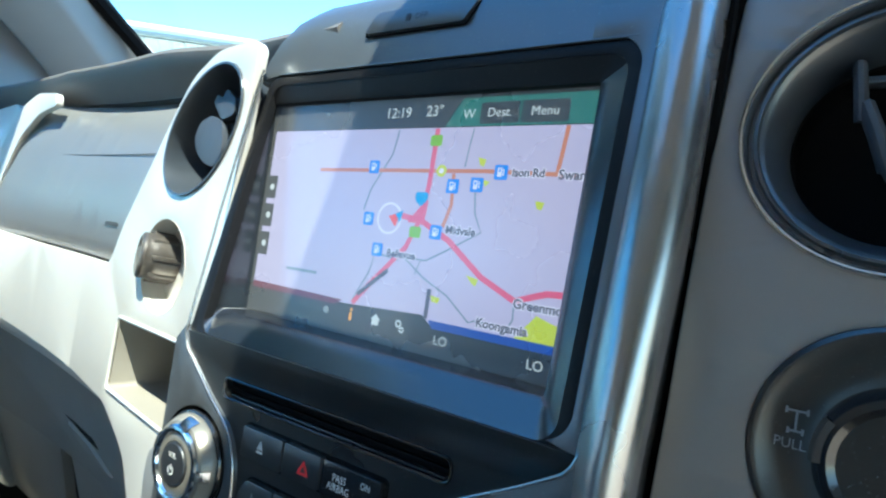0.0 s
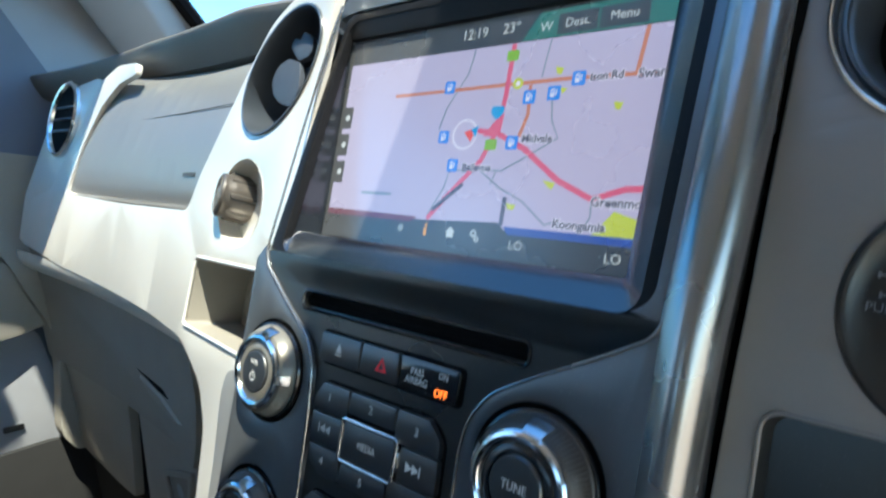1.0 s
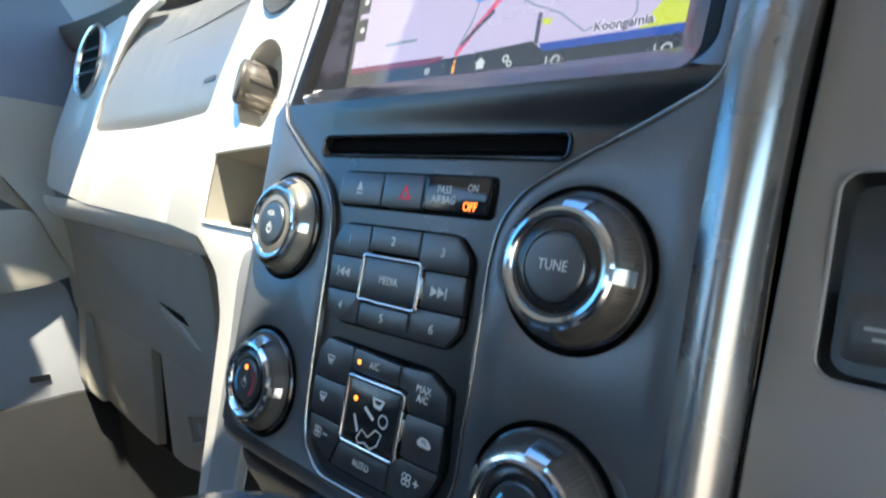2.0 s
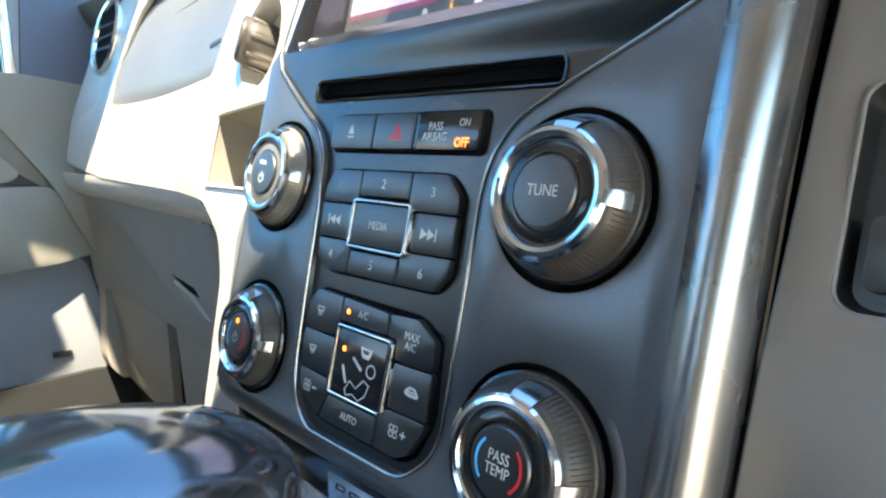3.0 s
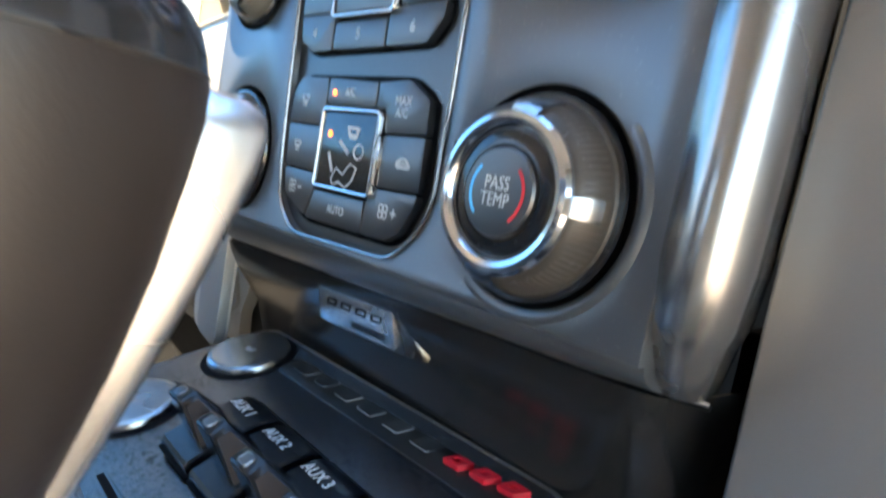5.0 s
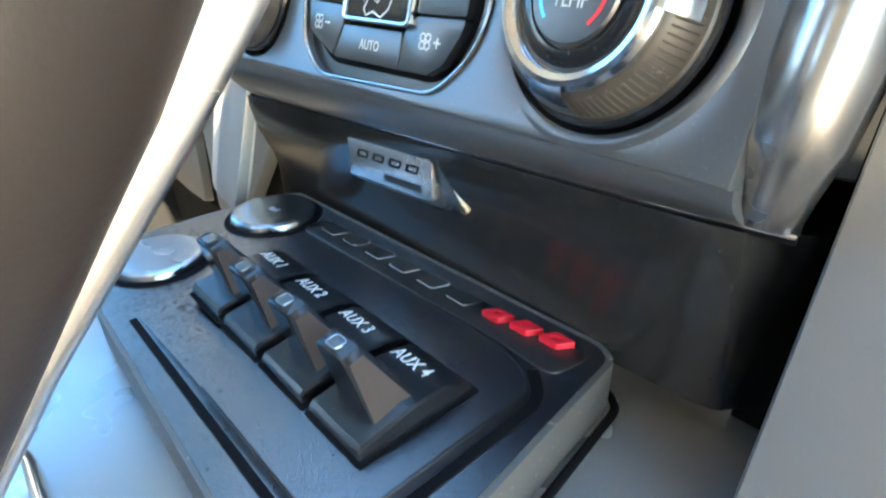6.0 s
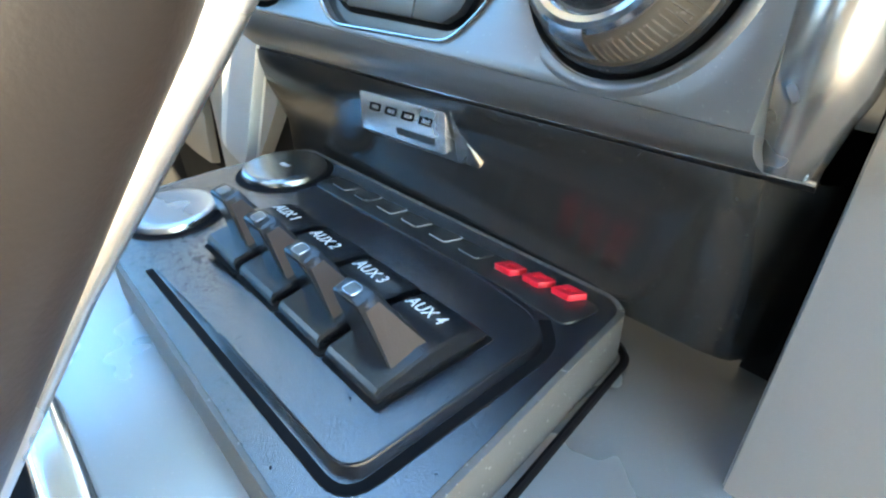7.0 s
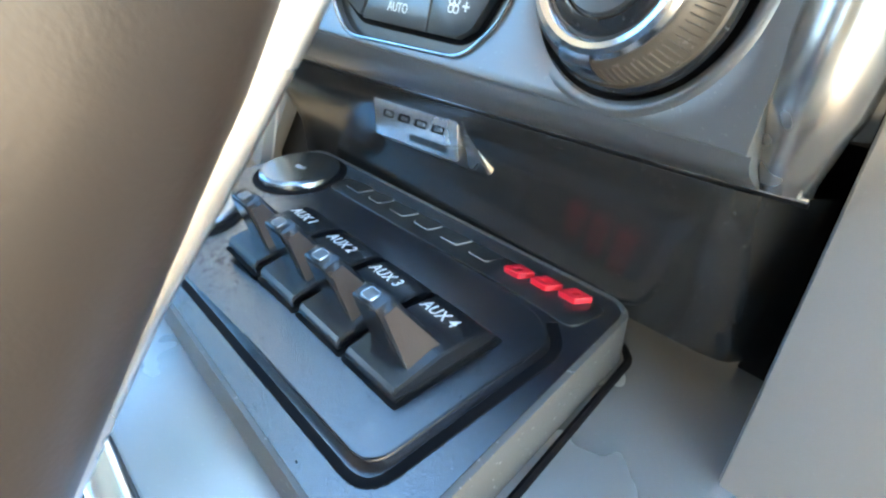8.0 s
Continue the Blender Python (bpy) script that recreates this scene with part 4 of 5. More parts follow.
wing("airbag_seam", tube([(-214 - i * 16, 187 + i * 0.34, -5.5) for i in range(25)], 0.4, seg=6), RUBBER, dash)
part("airbag_mark", plate(rrect(-298, -270, 133.4, 136.6, 0.6), -2.6, -4), RUBBER, dash, "small dark printed bar", space=WING)

# far vent at the door
far = wing("side_vent", lathe([(50, -6), (49, 2), (46.5, 4.5), (44, 3), (42, -2), (0.01, -2.2)], -690, 203, 0, 40, sx=0.95), CHROME_SOFT, dash, "far round vent")
wing("vent_well", lathe([(43, -0.5), (0.01, -0.8)], -690, 203, 0, 36, sx=0.95), DARK, far)
for y in (188, 203, 218):
    wing("vent_blade", block(-724, -656, y - 1.5, y + 1.5, -1, 2.4, 0.8), BLADE, far)
wing("dash_end", plate(soften([(-688, 106), (-640, 176), (-582, 240), (-600, 250), (-672, 245), (-722, 221), (-755, 183), (-784, 120), (-792, 100), (-784, 40), (-756, 34), (-756, 97)], 8), -2.5, -90, bevel=3, segments=3), BAND, dash, "silver end of the dash")

# dark pad over it all
def ease(x, a, b):
    k = min(1.0, max(0.0, (x - a) / (b - a)))
    return k * k * (3 - 2 * k)


rows = []
for dv, h in ((-4, -60), (0, -26), (8, -18), (16, -11), (22, -7), (26, -6), (30, -9), (33, -17), (34, -40), (30, -200), (22, -420)):
    rows.append([(u, 231 + dv + 0.055 * min(-u - 170, 300), h + bow(u) - 14 * ease(u, -260, -140)) for u in range(-890, -49, 10)])
part("top_pad", sheet(rows, 5), PAD, dash, "dark grained dash top pad", space=WING)
rows = [[(u, v - (0.06 * max(0, u - 130)), w) for u in range(-95, 700, 40)] for v, w in ((266, -60), (270, -90), (270, -200), (262, -430))]
part("top_pad", sheet(rows, 5), PAD, dash, "dark grained dash top pad")

# lower glove box and kick panels
wing("glove_recess", plate(soften([(-244, 30), (-266, 14), (-292, 0), (-292, -140), (-860, -140), (-860, 40)], 12, 4), -14, -20), STONE, dash, "shaded recess round the glove box", space=GLOVE)
door_line = soften([(-318, -1), (-300, -12), (-300, -52), (-320, -100), (-344, -136), (-410, -113), (-474, -96), (-540, -68), (-640, -36), (-720, 2), (-712, 14), (-560, 6), (-430, 1)], 7, 4)
glove = wing("glove_box", plate(door_line, 0, -12, bevel=2.6, segments=4), STONE, dash, "stone-grey glove box door", space=GLOVE)
# chrome bead draws the highlight along the door's top edge
wing("glove_box_highlight", tube([(-708, 12, 1.5), (-560, 5.5, 1.5), (-430, 0.5, 1.5), (-326, -2.4, 1.0)], 2.2, seg=8, flat=0.6), CHROME_SOFT, glove, "glove box edge highlight, drawn as a bright bead", space=GLOVE)
wing("glove_box_latch", loft([[(-466, -70, -1), (-404, -76, -1), (-350, -94, -1), (-372, -98, -1), (-440, -88, -1)], [(-458, -74, 2.4), (-408, -79, 2.4), (-360, -93, 2.4), (-374, -95, 2.4), (-436, -85, 2.4)]]), BEIGE, glove, "pale latch handle", space=GLOVE)
wing("latch_hollow", plate(soften([(-470, -66), (-394, -69), (-380, -76), (-410, -75)], 3), 0.8, -2), DARK, glove, space=GLOVE)
wing("kick_panel", plate(soften([(-330, -60), (-346, -150), (-440, -226), (-470, -268), (-550, -289), (-594, -290), (-570, -131), (-552, -60)], 8), -24, -38, bevel=3), BEIGE, dash, "beige lower trim", space=GLOVE)
wing("kick_panel", plate(soften([(-601, -127), (-650, -297), (-711, -297), (-801, -285), (-870, -270), (-870, 20), (-800, 10), (-640, -36), (-590, -60)], 8), -24, -38, bevel=3), BEIGE, dash, "beige lower trim", space=GLOVE)
wing("kick_gap", plate([(-620, -100), (-560, -96), (-590, -300), (-670, -304)], -36, -44), DARK, dash, space=GLOVE)
lug = soften([(-516, -203), (-411, -168), (-436, -216), (-512, -250)], 10)
hole = soften([(-503, -207), (-428, -182), (-444, -214), (-500, -239)], 6)
sock = wing("power_socket", plate(lug, -20, -34, [hole], bevel=2.5), BEIGE, dash, "power socket in lower trim", space=GLOVE)
wing("socket_cover", plate([(-468 + (x + 468) * 0.94, -212 + (y + 212) * 0.94) for x, y in hole], -23, -28, bevel=1.2), NOOK, sock, space=GLOVE)
wing("socket_mark", plate(circle(-470, -214, 9, 20), -22.6, -23.4), INK_DIM, sock, space=GLOVE)
wing("footwell_wall", plate([(-330, -60), (-870, 0), (-870, -560), (-250, -560)], -46, -52), CARPET, dash, "dark footwell lining", space=GLOVE)

# ---------------------------------------------------------------- driver's side of the dash
driver = thing("driver_dashboard", at(STACK, 200, -150, -40), "silver grey dash panel with round vent, drive dial and switch recess", "dashboard")


def fall(x, y):
    k = min(1.0, max(0.0, (54 - y) / 70))
    return -28.0 - max(0.0, y - 112) ** 2 / (y - 60) * 0.15 + 6.0 * k * k * (3 - 2 * k) if y > 112 else -28.0 + 6.0 * k * k * (3 - 2 * k)


vent_c, dial_c = circle(181, 196, 43.2, 64), circle(188, 104, 37.0, 64)
recess = rrect(136.5, 196, 12, 68, 6)
edge = [(128.0, -320), (260, -320), (260, 262), (134, 262), (131, 200), (129, 110), (126.4, 60), (125.9, 0), (125.3, -50), (125.9, -100)]
line = soften([(134, 262)] + edge[4:] + [(128.0, -320)], 26, 6, False)
flank = []
for a, b in zip(line, line[1:]):
    n = max(1, int(abs(b[1] - a[1]) / 9))
    flank += [(a[0] + (b[0] - a[0]) * k / n, a[1] + (b[1] - a[1]) * k / n) for k in range(n)]
edge = edge[:3] + flank + [(128.0, -320)]

part("side_panel", plate(edge, 0, -10, [vent_c, dial_c, recess], bevel=1.2, drop=fall, cuts=range(-16, 262, 8)), DRIVER, driver, "satin silver driver's panel")
part("panel_edge", tube([(u - 0.1, v, fall(0, v) - 1.4) for u, v in flank[1:]], 0.6), SILVER, driver)
# panel's side, painted black here for the shade in the deep gap
part("side_wall_shade", block(129.8, 133.5, -84, 250, -120, -42), DARK, driver)
part("panel_return", block(127.6, 133.5, -320, -80, -140, -33), DRIVER, driver)
tiltv = Matrix.Translation((181, 196, fall(0, 196))) @ Matrix.Rotation(radians(-7), 4, "X")
rv = part("air_vent", lathe([(43.4, -1), (43.0, 1.2), (42.0, 1.4), (41.4, 0.4), (40.9, -2.2), (39.8, -2.3), (39.3, -0.4), (38.3, -0.3), (37.8, -1.8), (37.0, -2.4), (36.0, -3.6), (33.5, -8.5), (31.2, -14), (30.4, -19), (30.0, -33)], 0, 0, 0, 72), VENTDARK, driver, "round black air vent with bright rim", space=STACK @ tiltv)
part("vent_rim", lathe([(43.9, -0.5), (43.5, 1.7), (42.9, 2.3), (42.3, 2.0), (41.9, 1.2)], 0, 0, 0, 72), CHROME_SOFT, rv, "bright vent rim", space=STACK @ tiltv)
part("vent_well", lathe([(30.6, -18.5), (29.8, -19.4), (29.6, -32), (0.01, -34)], 0, 0, 0, 48), DARK, rv, space=STACK @ tiltv)
for x0, y0, x1, y1, r in ((-14, 26, -12, 8, 2.0), (-11, 12, -4, -8, 2.6), (-4, -8, 6, -28, 2.0)):
    part("vent_blade", tube([(x0, y0, -12), ((x0 + x1) / 2, (y0 + y1) / 2, -10), (x1, y1, -13)], r, seg=10, flat=1.8), BLADE, rv, space=STACK @ tiltv)
part("vent_blade", block(-14, -2, 20, 22.5, -16, -11, 0.8), BLADE, rv, space=STACK @ tiltv)
dial = part("drive_dial", lathe([(37.2, -4), (36.8, 0.4), (35.6, 1.4), (34, 1.0), (31, -1.2), (22, -2.2), (20, -2.0)], 188, 104, -28, 72), BLACK, driver, "black drive mode dial")
part("dial_knob", lathe([(21, -2.5), (20.4, 7), (19, 9.5), (17, 10), (15, 8.6), (0.01, 8.0)], 188, 104, -28, 56), GLOSS, dial)
part("dial_grip", lathe([(20.4, 1), (21.2, 8), (20, 10.2), (18.2, 10.2)], 188, 104, -28, 6, 150, 185), RUBBER, dial)
part("dial_word", lettering("PULL", 4.1, 162.0, 103.6, -28.3, 0.05, narrow=0.9), INK_DIM, dial)


def axle_mark(x, y, z):
    """Two wheels on an axle over a shaft, and two below."""
    return merge(block(x - 0.3, x + 0.3, y - 3.0, y + 3.0, z - 0.2, z + 0.2), block(x - 2.4, x + 2.4, y + 2.4, y + 3.0, z - 0.2, z + 0.2), block(x - 1.6, x + 1.6, y - 3.3, y - 2.7, z - 0.2, z + 0.2),
                 *[block(x + a - 0.35, x + a + 0.35, y + b - 0.9, y + b + 0.9, z - 0.2, z + 0.2) for a, b in ((-2.6, 2.7), (2.6, 2.7), (-1.8, -3.0), (1.8, -3.0))])


part("dial_mark", axle_mark(163.0, 110.4, -28.3), INK_DIM, dial)
part("dial_mark", axle_mark(171.4, 84.6, -27.5), INK_DIM, dial)
sw = part("switch_recess", merge(loft([[(x, y, -27.4) for x, y in recess], [(166 + (x - 166) * 0.93, 40 + (y - 40) * 0.93, -40) for x, y in recess]], cap=False), plate([(166 + (x - 166) * 0.95, 40 + (y - 40) * 0.95) for x, y in recess], -39, -42)), BLACK, driver, "black switch recess")
part("recess_rim", tube([(x, y, -27.6) for x, y in recess], 0.7, True), DRIVER, sw)
part("rocker", plate(rrect(141.5, 168, 18, 36, 2.5), -30, -41, bevel=1.5), BUTTON, sw)
part("rocker_mark", merge(block(146, 155, 26.6, 27.6, -30.1, -29.8), block(148, 153, 24, 25, -30.1, -29.8)), INK_DIM, sw)

# ---------------------------------------------------------------- console, switch plate and gear lever
console = thing("centre_console", at(STACK, 30, -400, 60), "grey plastic centre console between the seats", "console")
top = soften([(-96, 38), (-92, 66), (136, 66), (131, 38), (124, -300), (-172, -300), (-122, -120), (-92, -54), (-100, -9)], 10, 5)
part("console_top", plate(top, -18, -26, bevel=3, segments=3), DECKGREY, console, "smooth grey console top", space=DECK)
part("console_side", plate([(x * 0.985, y) for x, y in top], -24, -260), STONE, console, space=DECK)
part("console_joint", tube([(x, y, -17.9) for x, y in soften([(-88, 36), (81, 42.6), (87.4, 38.4), (104.2, -73)], 5, 4, False)], 1.3), DARK, console, space=DECK)

switches = thing("switch_plate", at(DECK, 20, -20, -16), "raised black auxiliary switch plate on the console", "switch panel")
plate_line = soften([(-88, 31.0), (-82, 35.6), (80, 40.8), (85.4, 37.4), (98.6, -64), (-51, -60.6), (-76, -50), (-90.6, -33), (-91, -5.7)], 7, 5)
base = part("plate_base", plate([(10 + (x - 10) * 1.0, y) for x, y in plate_line], -1.5, -18.4, bevel=1.6, segments=3), SIDE, switches, "grey-edged plate", space=DECK)
part("plate_face", plate([(10 + (x - 10) * 0.978, -14 + (y + 14) * 0.972) for x, y in plate_line], -1.1, -2), PLATE, base, space=DECK)
inset = soften([(-46, -52.4), (80.4, -50.2), (79, 8.9), (70.6, 14.4), (51.8, 15.9), (-46, 11.3)], 7, 6)


def rise(x, y):
    """The inset starts flush with the plate and stands proud towards the driver."""
    k = min(1.0, max(0.0, (22 - x) / 64))
    return -3.2 * k * k * (3 - 2 * k)


bm = plate(inset, 1.8, -2)
for x in range(-40, 24, 8):
    bmesh.ops.bisect_plane(bm, geom=bm.verts[:] + bm.edges[:] + bm.faces[:], dist=1e-4, plane_co=(x, 0, 0), plane_no=(1, 0, 0))
for v in bm.verts:
    v.co.z += rise(v.co.x, v.co.y) if v.co.z > 0 else 0
part("plate_inset", bm, PLATE, base, "dusty black textured inset", space=DECK)
part("inset_edge", tube([(x, y, 1.35) for x, y in soften([(22, -51.2), (80.5, -50.2), (79.1, 8.9), (70.6, 14.5), (51.8, 16.0), (22, 14.6)], 7, 6, False)], 0.55), KEY, base, space=DECK)
groove = soften([(-27, -54.0), (83.6, -53.4), (82.0, 9.8), (73.0, 17.4)], 8, 6, False)
# black groove, widened to paint the shadow on the inset's raised right side
part("inset_groove_shade", ribbon(groove, 2.2, -0.75, 0.5, 1.5), DARK, base, space=DECK)
part("plate_strip", plate(soften([(-48, 17), (53.4, 20.2), (78.2, 19.4), (80.5, 33.4), (-48, 28.1)], 4), -0.7, -2, bevel=0.3), BLACK, base, space=DECK)
part("plate_rim", tube([(x, y, -1.2) for x, y in soften([(-84, 32.6), (-80, 35.0), (79, 39.8), (84.4, 36.6)], 4, 4, False)], 0.7), SIDE, base, space=DECK)


def plate_button(x, y, r):
    b = part("round_button", lathe([(r, -2.5), (r, 0.8), (r - 0.5, 1.7), (r - 1.6, 2.3), (r - 3.0, 2.4), (r * 0.5, 2.15), (0.01, 2.1)], x, y, 0, 48), KEYCAP, switches, "round satin steel push button", space=DECK)
    part("button_well", lathe([(r + 0.2, -0.4), (r + 2.2, -0.5), (r + 2.9, -1.3)], x, y, 0, 48), DARK, b, space=DECK)
    part("button_mark", merge(block(x - 2.4, x + 1.4, y - 1, y + 1.4, 2.0, 2.3, 0.08), block(x + 1.8, x + 3, y - 0.4, y + 2.2, 2.0, 2.3, 0.08)), INK_DIM, b, space=DECK)
    return b


plate_button(-67.0, 14.4, 17.6)
plate_button(-60.5, -34.4, 16.6)


def aux_switch(u0, number):
    u1 = u0 + 21.0
    profile = [(-36.0, 0.0), (-35.6, 3.4), (-34.6, 4.4), (-27.5, 5.6), (-21.0, 6.9), (-15.6, 6.9), (-10.2, 6.4), (-6.2, 5.6), (-3.6, 4.2), (-2.2, 2.2), (-1.5, 0.0)]
    ring = [(y, z + 1.6) for y, z in profile]
    s = part("aux_switch", loft([[(x, y, z - (0.7 if x in (u0, u1) else 0)) for y, z in ring] for x in (u0, u0 + 0.7, u1 - 0.7, u1)]), KEY, switches, "black rocker switch with numbered auxiliary label", space=DECK)
    part("switch_gap", plate(rrect(u0 - 1.2, u1 + 1.2, -36.8, -0.6, 1), 2.0, 1.6), DARK, s, space=DECK)
    foot = [(u0 + 0.7, -28.0, 5.4), (u1 - 1.2, -29.5, 4.8), (u1 - 2.3, -17.7, 7.4), (u0 + 1.2, -15.7, 7.8)]
    tip = [(u0 - 2.4, -30.8, 19.4), (u0 + 7.6, -30.0, 18.8), (u0 + 6.6, -23.8, 20.2), (u0 - 2.8, -25.2, 20.7)]
    lever = loft([foot, tip])
    bmesh.ops.bevel(lever, geom=lever.edges[:], offset=0.9, segments=2, profile=0.5, affect="EDGES", clamp_overlap=True)
    lv = part("lever", lever, KEY, s, "slanted paddle lever", space=DECK, sharp=20)
    a, b, c, d = (Vector(p) for p in (foot[1], foot[2], tip[2], tip[1]))
    n = (b - a).cross(d - a).normalized()
    n = n if n.x > 0 else -n
    mid4 = [a.lerp(c, 0.07), b.lerp(d, 0.06), c.lerp(a, 0.14), d.lerp(b, 0.12)]
    # brown overlay paints the warm reflection on the paddle's right side
    part("lever_warm_side", loft([[p + n * 0.12 for p in mid4], [p - n * 0.3 for p in mid4]]), WARM_SIDE, lv, "paddle side, browned for warm reflected light", space=DECK)
    cx, cy, cz = (sum(p[i] for p in tip) / 4 for i in range(3))
    led = Matrix.Translation((cx, cy, cz)) @ Matrix.Rotation(radians(6), 4, "X") @ Matrix.Rotation(radians(2), 4, "Y")
    part("lever_lamp", plate(rrect(-1.9, 1.9, -1.7, 1.7, 0.9), 0.35, -0.4, bevel=0.15), BUTTON, lv, "unlit square lamp", space=DECK @ led)
    part("lamp_ring", tube([(x, y, 0.2) for x, y in rrect(-2.1, 2.1, -1.9, 1.9, 1.0)], 0.16, True, 6), CLAW, lv, space=DECK @ led)
    word = Matrix.Translation((u0 + 8.0, -10.6, 8.0)) @ Matrix.Rotation(radians(-7), 4, "X")
    part("switch_word", lettering("AUX " + str(number), 5.7, 0, 0, 0.08, 0.05, narrow=0.82, bold=0.02), INK, s, "white auxiliary label", space=DECK @ word)
    return s


for i in range(4):
    aux_switch(-23.6 + 24.3 * i, i + 1)

luck = random.Random(7)
# raised model lettering is drawn as plain bars
for i, (x0, x1) in enumerate(((-42, -30), (-27, -17), (-13, -2), (1, 12), (15.5, 26.5), (30, 41))):
    y = 25.4 + 0.035 * (x0 + 42)
    rim = soften([(x0, y - 3.2), (x1 - 2.5, y - 3.2), (x1, y + 3.2), (x0 + 2.5, y + 3.2)], 1.2, 3)
    mark = part("emblem_bar", plate(rim, -0.2, -1), BLACK, switches, "dark raised emblem outline", space=DECK)
    # broken pale strokes paint the glints on the outline
    for k in range(3):
        first = luck.randrange(len(rim) - 7)
        part("emblem_glint", tube([(x, z, -0.15) for x, z in rim[first:first + luck.randrange(3, 7)]], 0.2, seg=5), INK_DIM, mark, space=DECK)
for x0 in (45.5, 55.5, 65.5):
    y = 28.0 + 0.14 * (x0 - 45.5)
    rim = soften([(x0, y - 2.5), (x0 + 6.4, y - 2.3), (x0 + 9.6, y + 2.5), (x0 + 2.8, y + 2.4)], 0.8)
    slit = soften([(x0 + 2.9, y - 0.8), (x0 + 5.2, y - 0.7), (x0 + 6.7, y + 1.0), (x0 + 4.2, y + 0.9)], 0.4)
    part("emblem_bar", plate(rim, 1.3, -1, [slit], bevel=0.3), RED, switches, "red raised emblem bar", space=DECK)

# gear lever: leather grip, gloss cap and bright spine
shifter = thing("gear_lever", at(STACK, 82, -188, 150), "dark brown leather gear lever with gloss cap and bright metal spine", "gear lever")


def ring_at(v, cu, cw, ru, rw, n=36, p=2.4):
    out = []
    for i in range(n):
        a = 2 * math.pi * i / n
        c, s = math.cos(a), math.sin(a)
        out.append((cu + ru * math.copysign(abs(c) ** (2 / p), c), v, cw + rw * math.copysign(abs(s) ** (2 / p), s)))
    return out


LEVER = [(-188, 84, 143.0, 11, 17.0), (-150, 83.5, 132.0, 13, 20.0), (-120, 83, 124.0, 15, 22.5), (-97, 82.5, 118.0, 16.8, 24.5), (-82, 82, 114.3, 18, 26.3), (-70, 81.5, 111.6, 18.9, 28.3), (-58, 80.5, 109.4, 19.6, 30.1), (-46, 79.5, 108.2, 20.2, 32.0), (-40, 79, 107.8, 20.4, 33.0), (-37, 79, 108.6, 20.4, 33.5), (-34.4, 79, 108.2, 20.2, 32.2)]
HEAD = [(-34.4, 79, 108.2, 20.2, 32.2), (-31.8, 79, 107.4, 19.8, 30.9), (-29.2, 79, 106.4, 19.0, 29.0), (-26.8, 79, 105.2, 17.6, 26.0), (-24.8, 79, 104, 15.2, 21.8), (-23.2, 79, 103, 11.8, 16.6), (-22.2, 79, 102.4, 7.6, 10.6), (-21.7, 79, 102, 3.4, 4.6), (-21.6, 79, 102, 0.8, 1.0)]
part("grip", loft([ring_at(*s) for s in LEVER]), LEATHER, shifter, "dark leather grip")
part("cap", loft([ring_at(*s) for s in HEAD]), CAP, shifter, "gloss dark cap")
part("cap_line", tube(ring_at(-34.4, 79, 108.2, 20.2, 32.2), 0.3, True, 6), RUBBER, shifter)
spine = []
for v, cu, edge_w, half, deep in ((-188, 84, 125, 6, 7), (-150, 83.5, 111.5, 6.5, 7.5), (-120, 83, 101.4, 7.2, 8), (-97, 82.5, 92.8, 8, 8), (-80, 82, 84.8, 8.6, 8), (-72, 81.5, 81, 9, 8), (-61, 81, 76.2, 9.4, 8), (-53, 80.8, 73, 9.6, 7.5), (-45, 80.6, 70.4, 9.8, 7), (-40, 80.6, 69.4, 9.6, 6), (-37.6, 80.6, 69.6, 9, 5), (-36.2, 80.6, 71.2, 8, 3.6), (-35.4, 80.6, 74, 6, 2)):
    spine.append(ring_at(v, cu, edge_w + deep, half, deep, 40, 7.0))
part("spine", loft(spine), SPINE, shifter, "satin chrome spine")
gate = soften([(-11, -88), (68, -88), (80, -105), (88, -200), (-16, -200)], 14, 6)
gate_thing = thing("gear_gate", at(DECK, 34, -146, -18), "chrome-edged gear gate let into the grey console", "gear gate")
part("gate_surround", plate(gate, -10, -18, [[(34 + (x - 34) * 0.74, -146 + (y + 146) * 0.8) for x, y in gate]], bevel=3.6, segments=4), CHROME, gate_thing, "chrome gate surround", space=DECK)
part("gate_boot", plate([(34 + (x - 34) * 0.78, -146 + (y + 146) * 0.84) for x, y in gate], -14, -17.5), DARK, gate_thing, space=DECK)

# ---------------------------------------------------------------- cabin round it


def side(pts, x0, x1, holes=(), bevel=0.0, cuts=(), drop=None):
    """A slab cut out in the car's length and height, between two places across it."""
    bm = plate(pts, x1, x0, holes, bevel, drop, 3, cuts)
    for v in bm.verts:
        v.co = Vector((v.co.z, v.co.x, v.co.y))
    return bm


def inward(y, z):
    """The edge trim comes in from the door towards its foot."""
    k = min(1.0, max(0.0, (0.80 - z) / 0.12))
    return 0.034 * k * k * (3 - 2 * k)


def swell(y, z):
    """The armrest stands out further towards the seat."""
    k = min(1.0, max(0.0, (0.09 - y) / 0.25))
    return 0.06 * k * max(0.0, 1 - ((z - 0.655) / 0.085) ** 2)


door = thing("passenger_door", (-0.9, 0.0, 0.25), "slate and beige passenger door with armrest and pocket", "car door")
part("door_shell", side([(-1.1, 0.18), (0.42, 0.18), (0.42, 0.90), (0.2, 0.86), (-1.1, 0.84)], -0.92, -0.888), SLATE, door, "slate blue door lining", space=ROOM)
part("lower_panel", side(soften([(-1.0, 0.40), (0.118, 0.40), (0.125, 0.52), (0.105, 0.62), (-1.0, 0.66)], 0.02, 4), -0.889, -0.872, bevel=0.006), LOWDOOR, door, "pale slate lower door panel", space=ROOM)
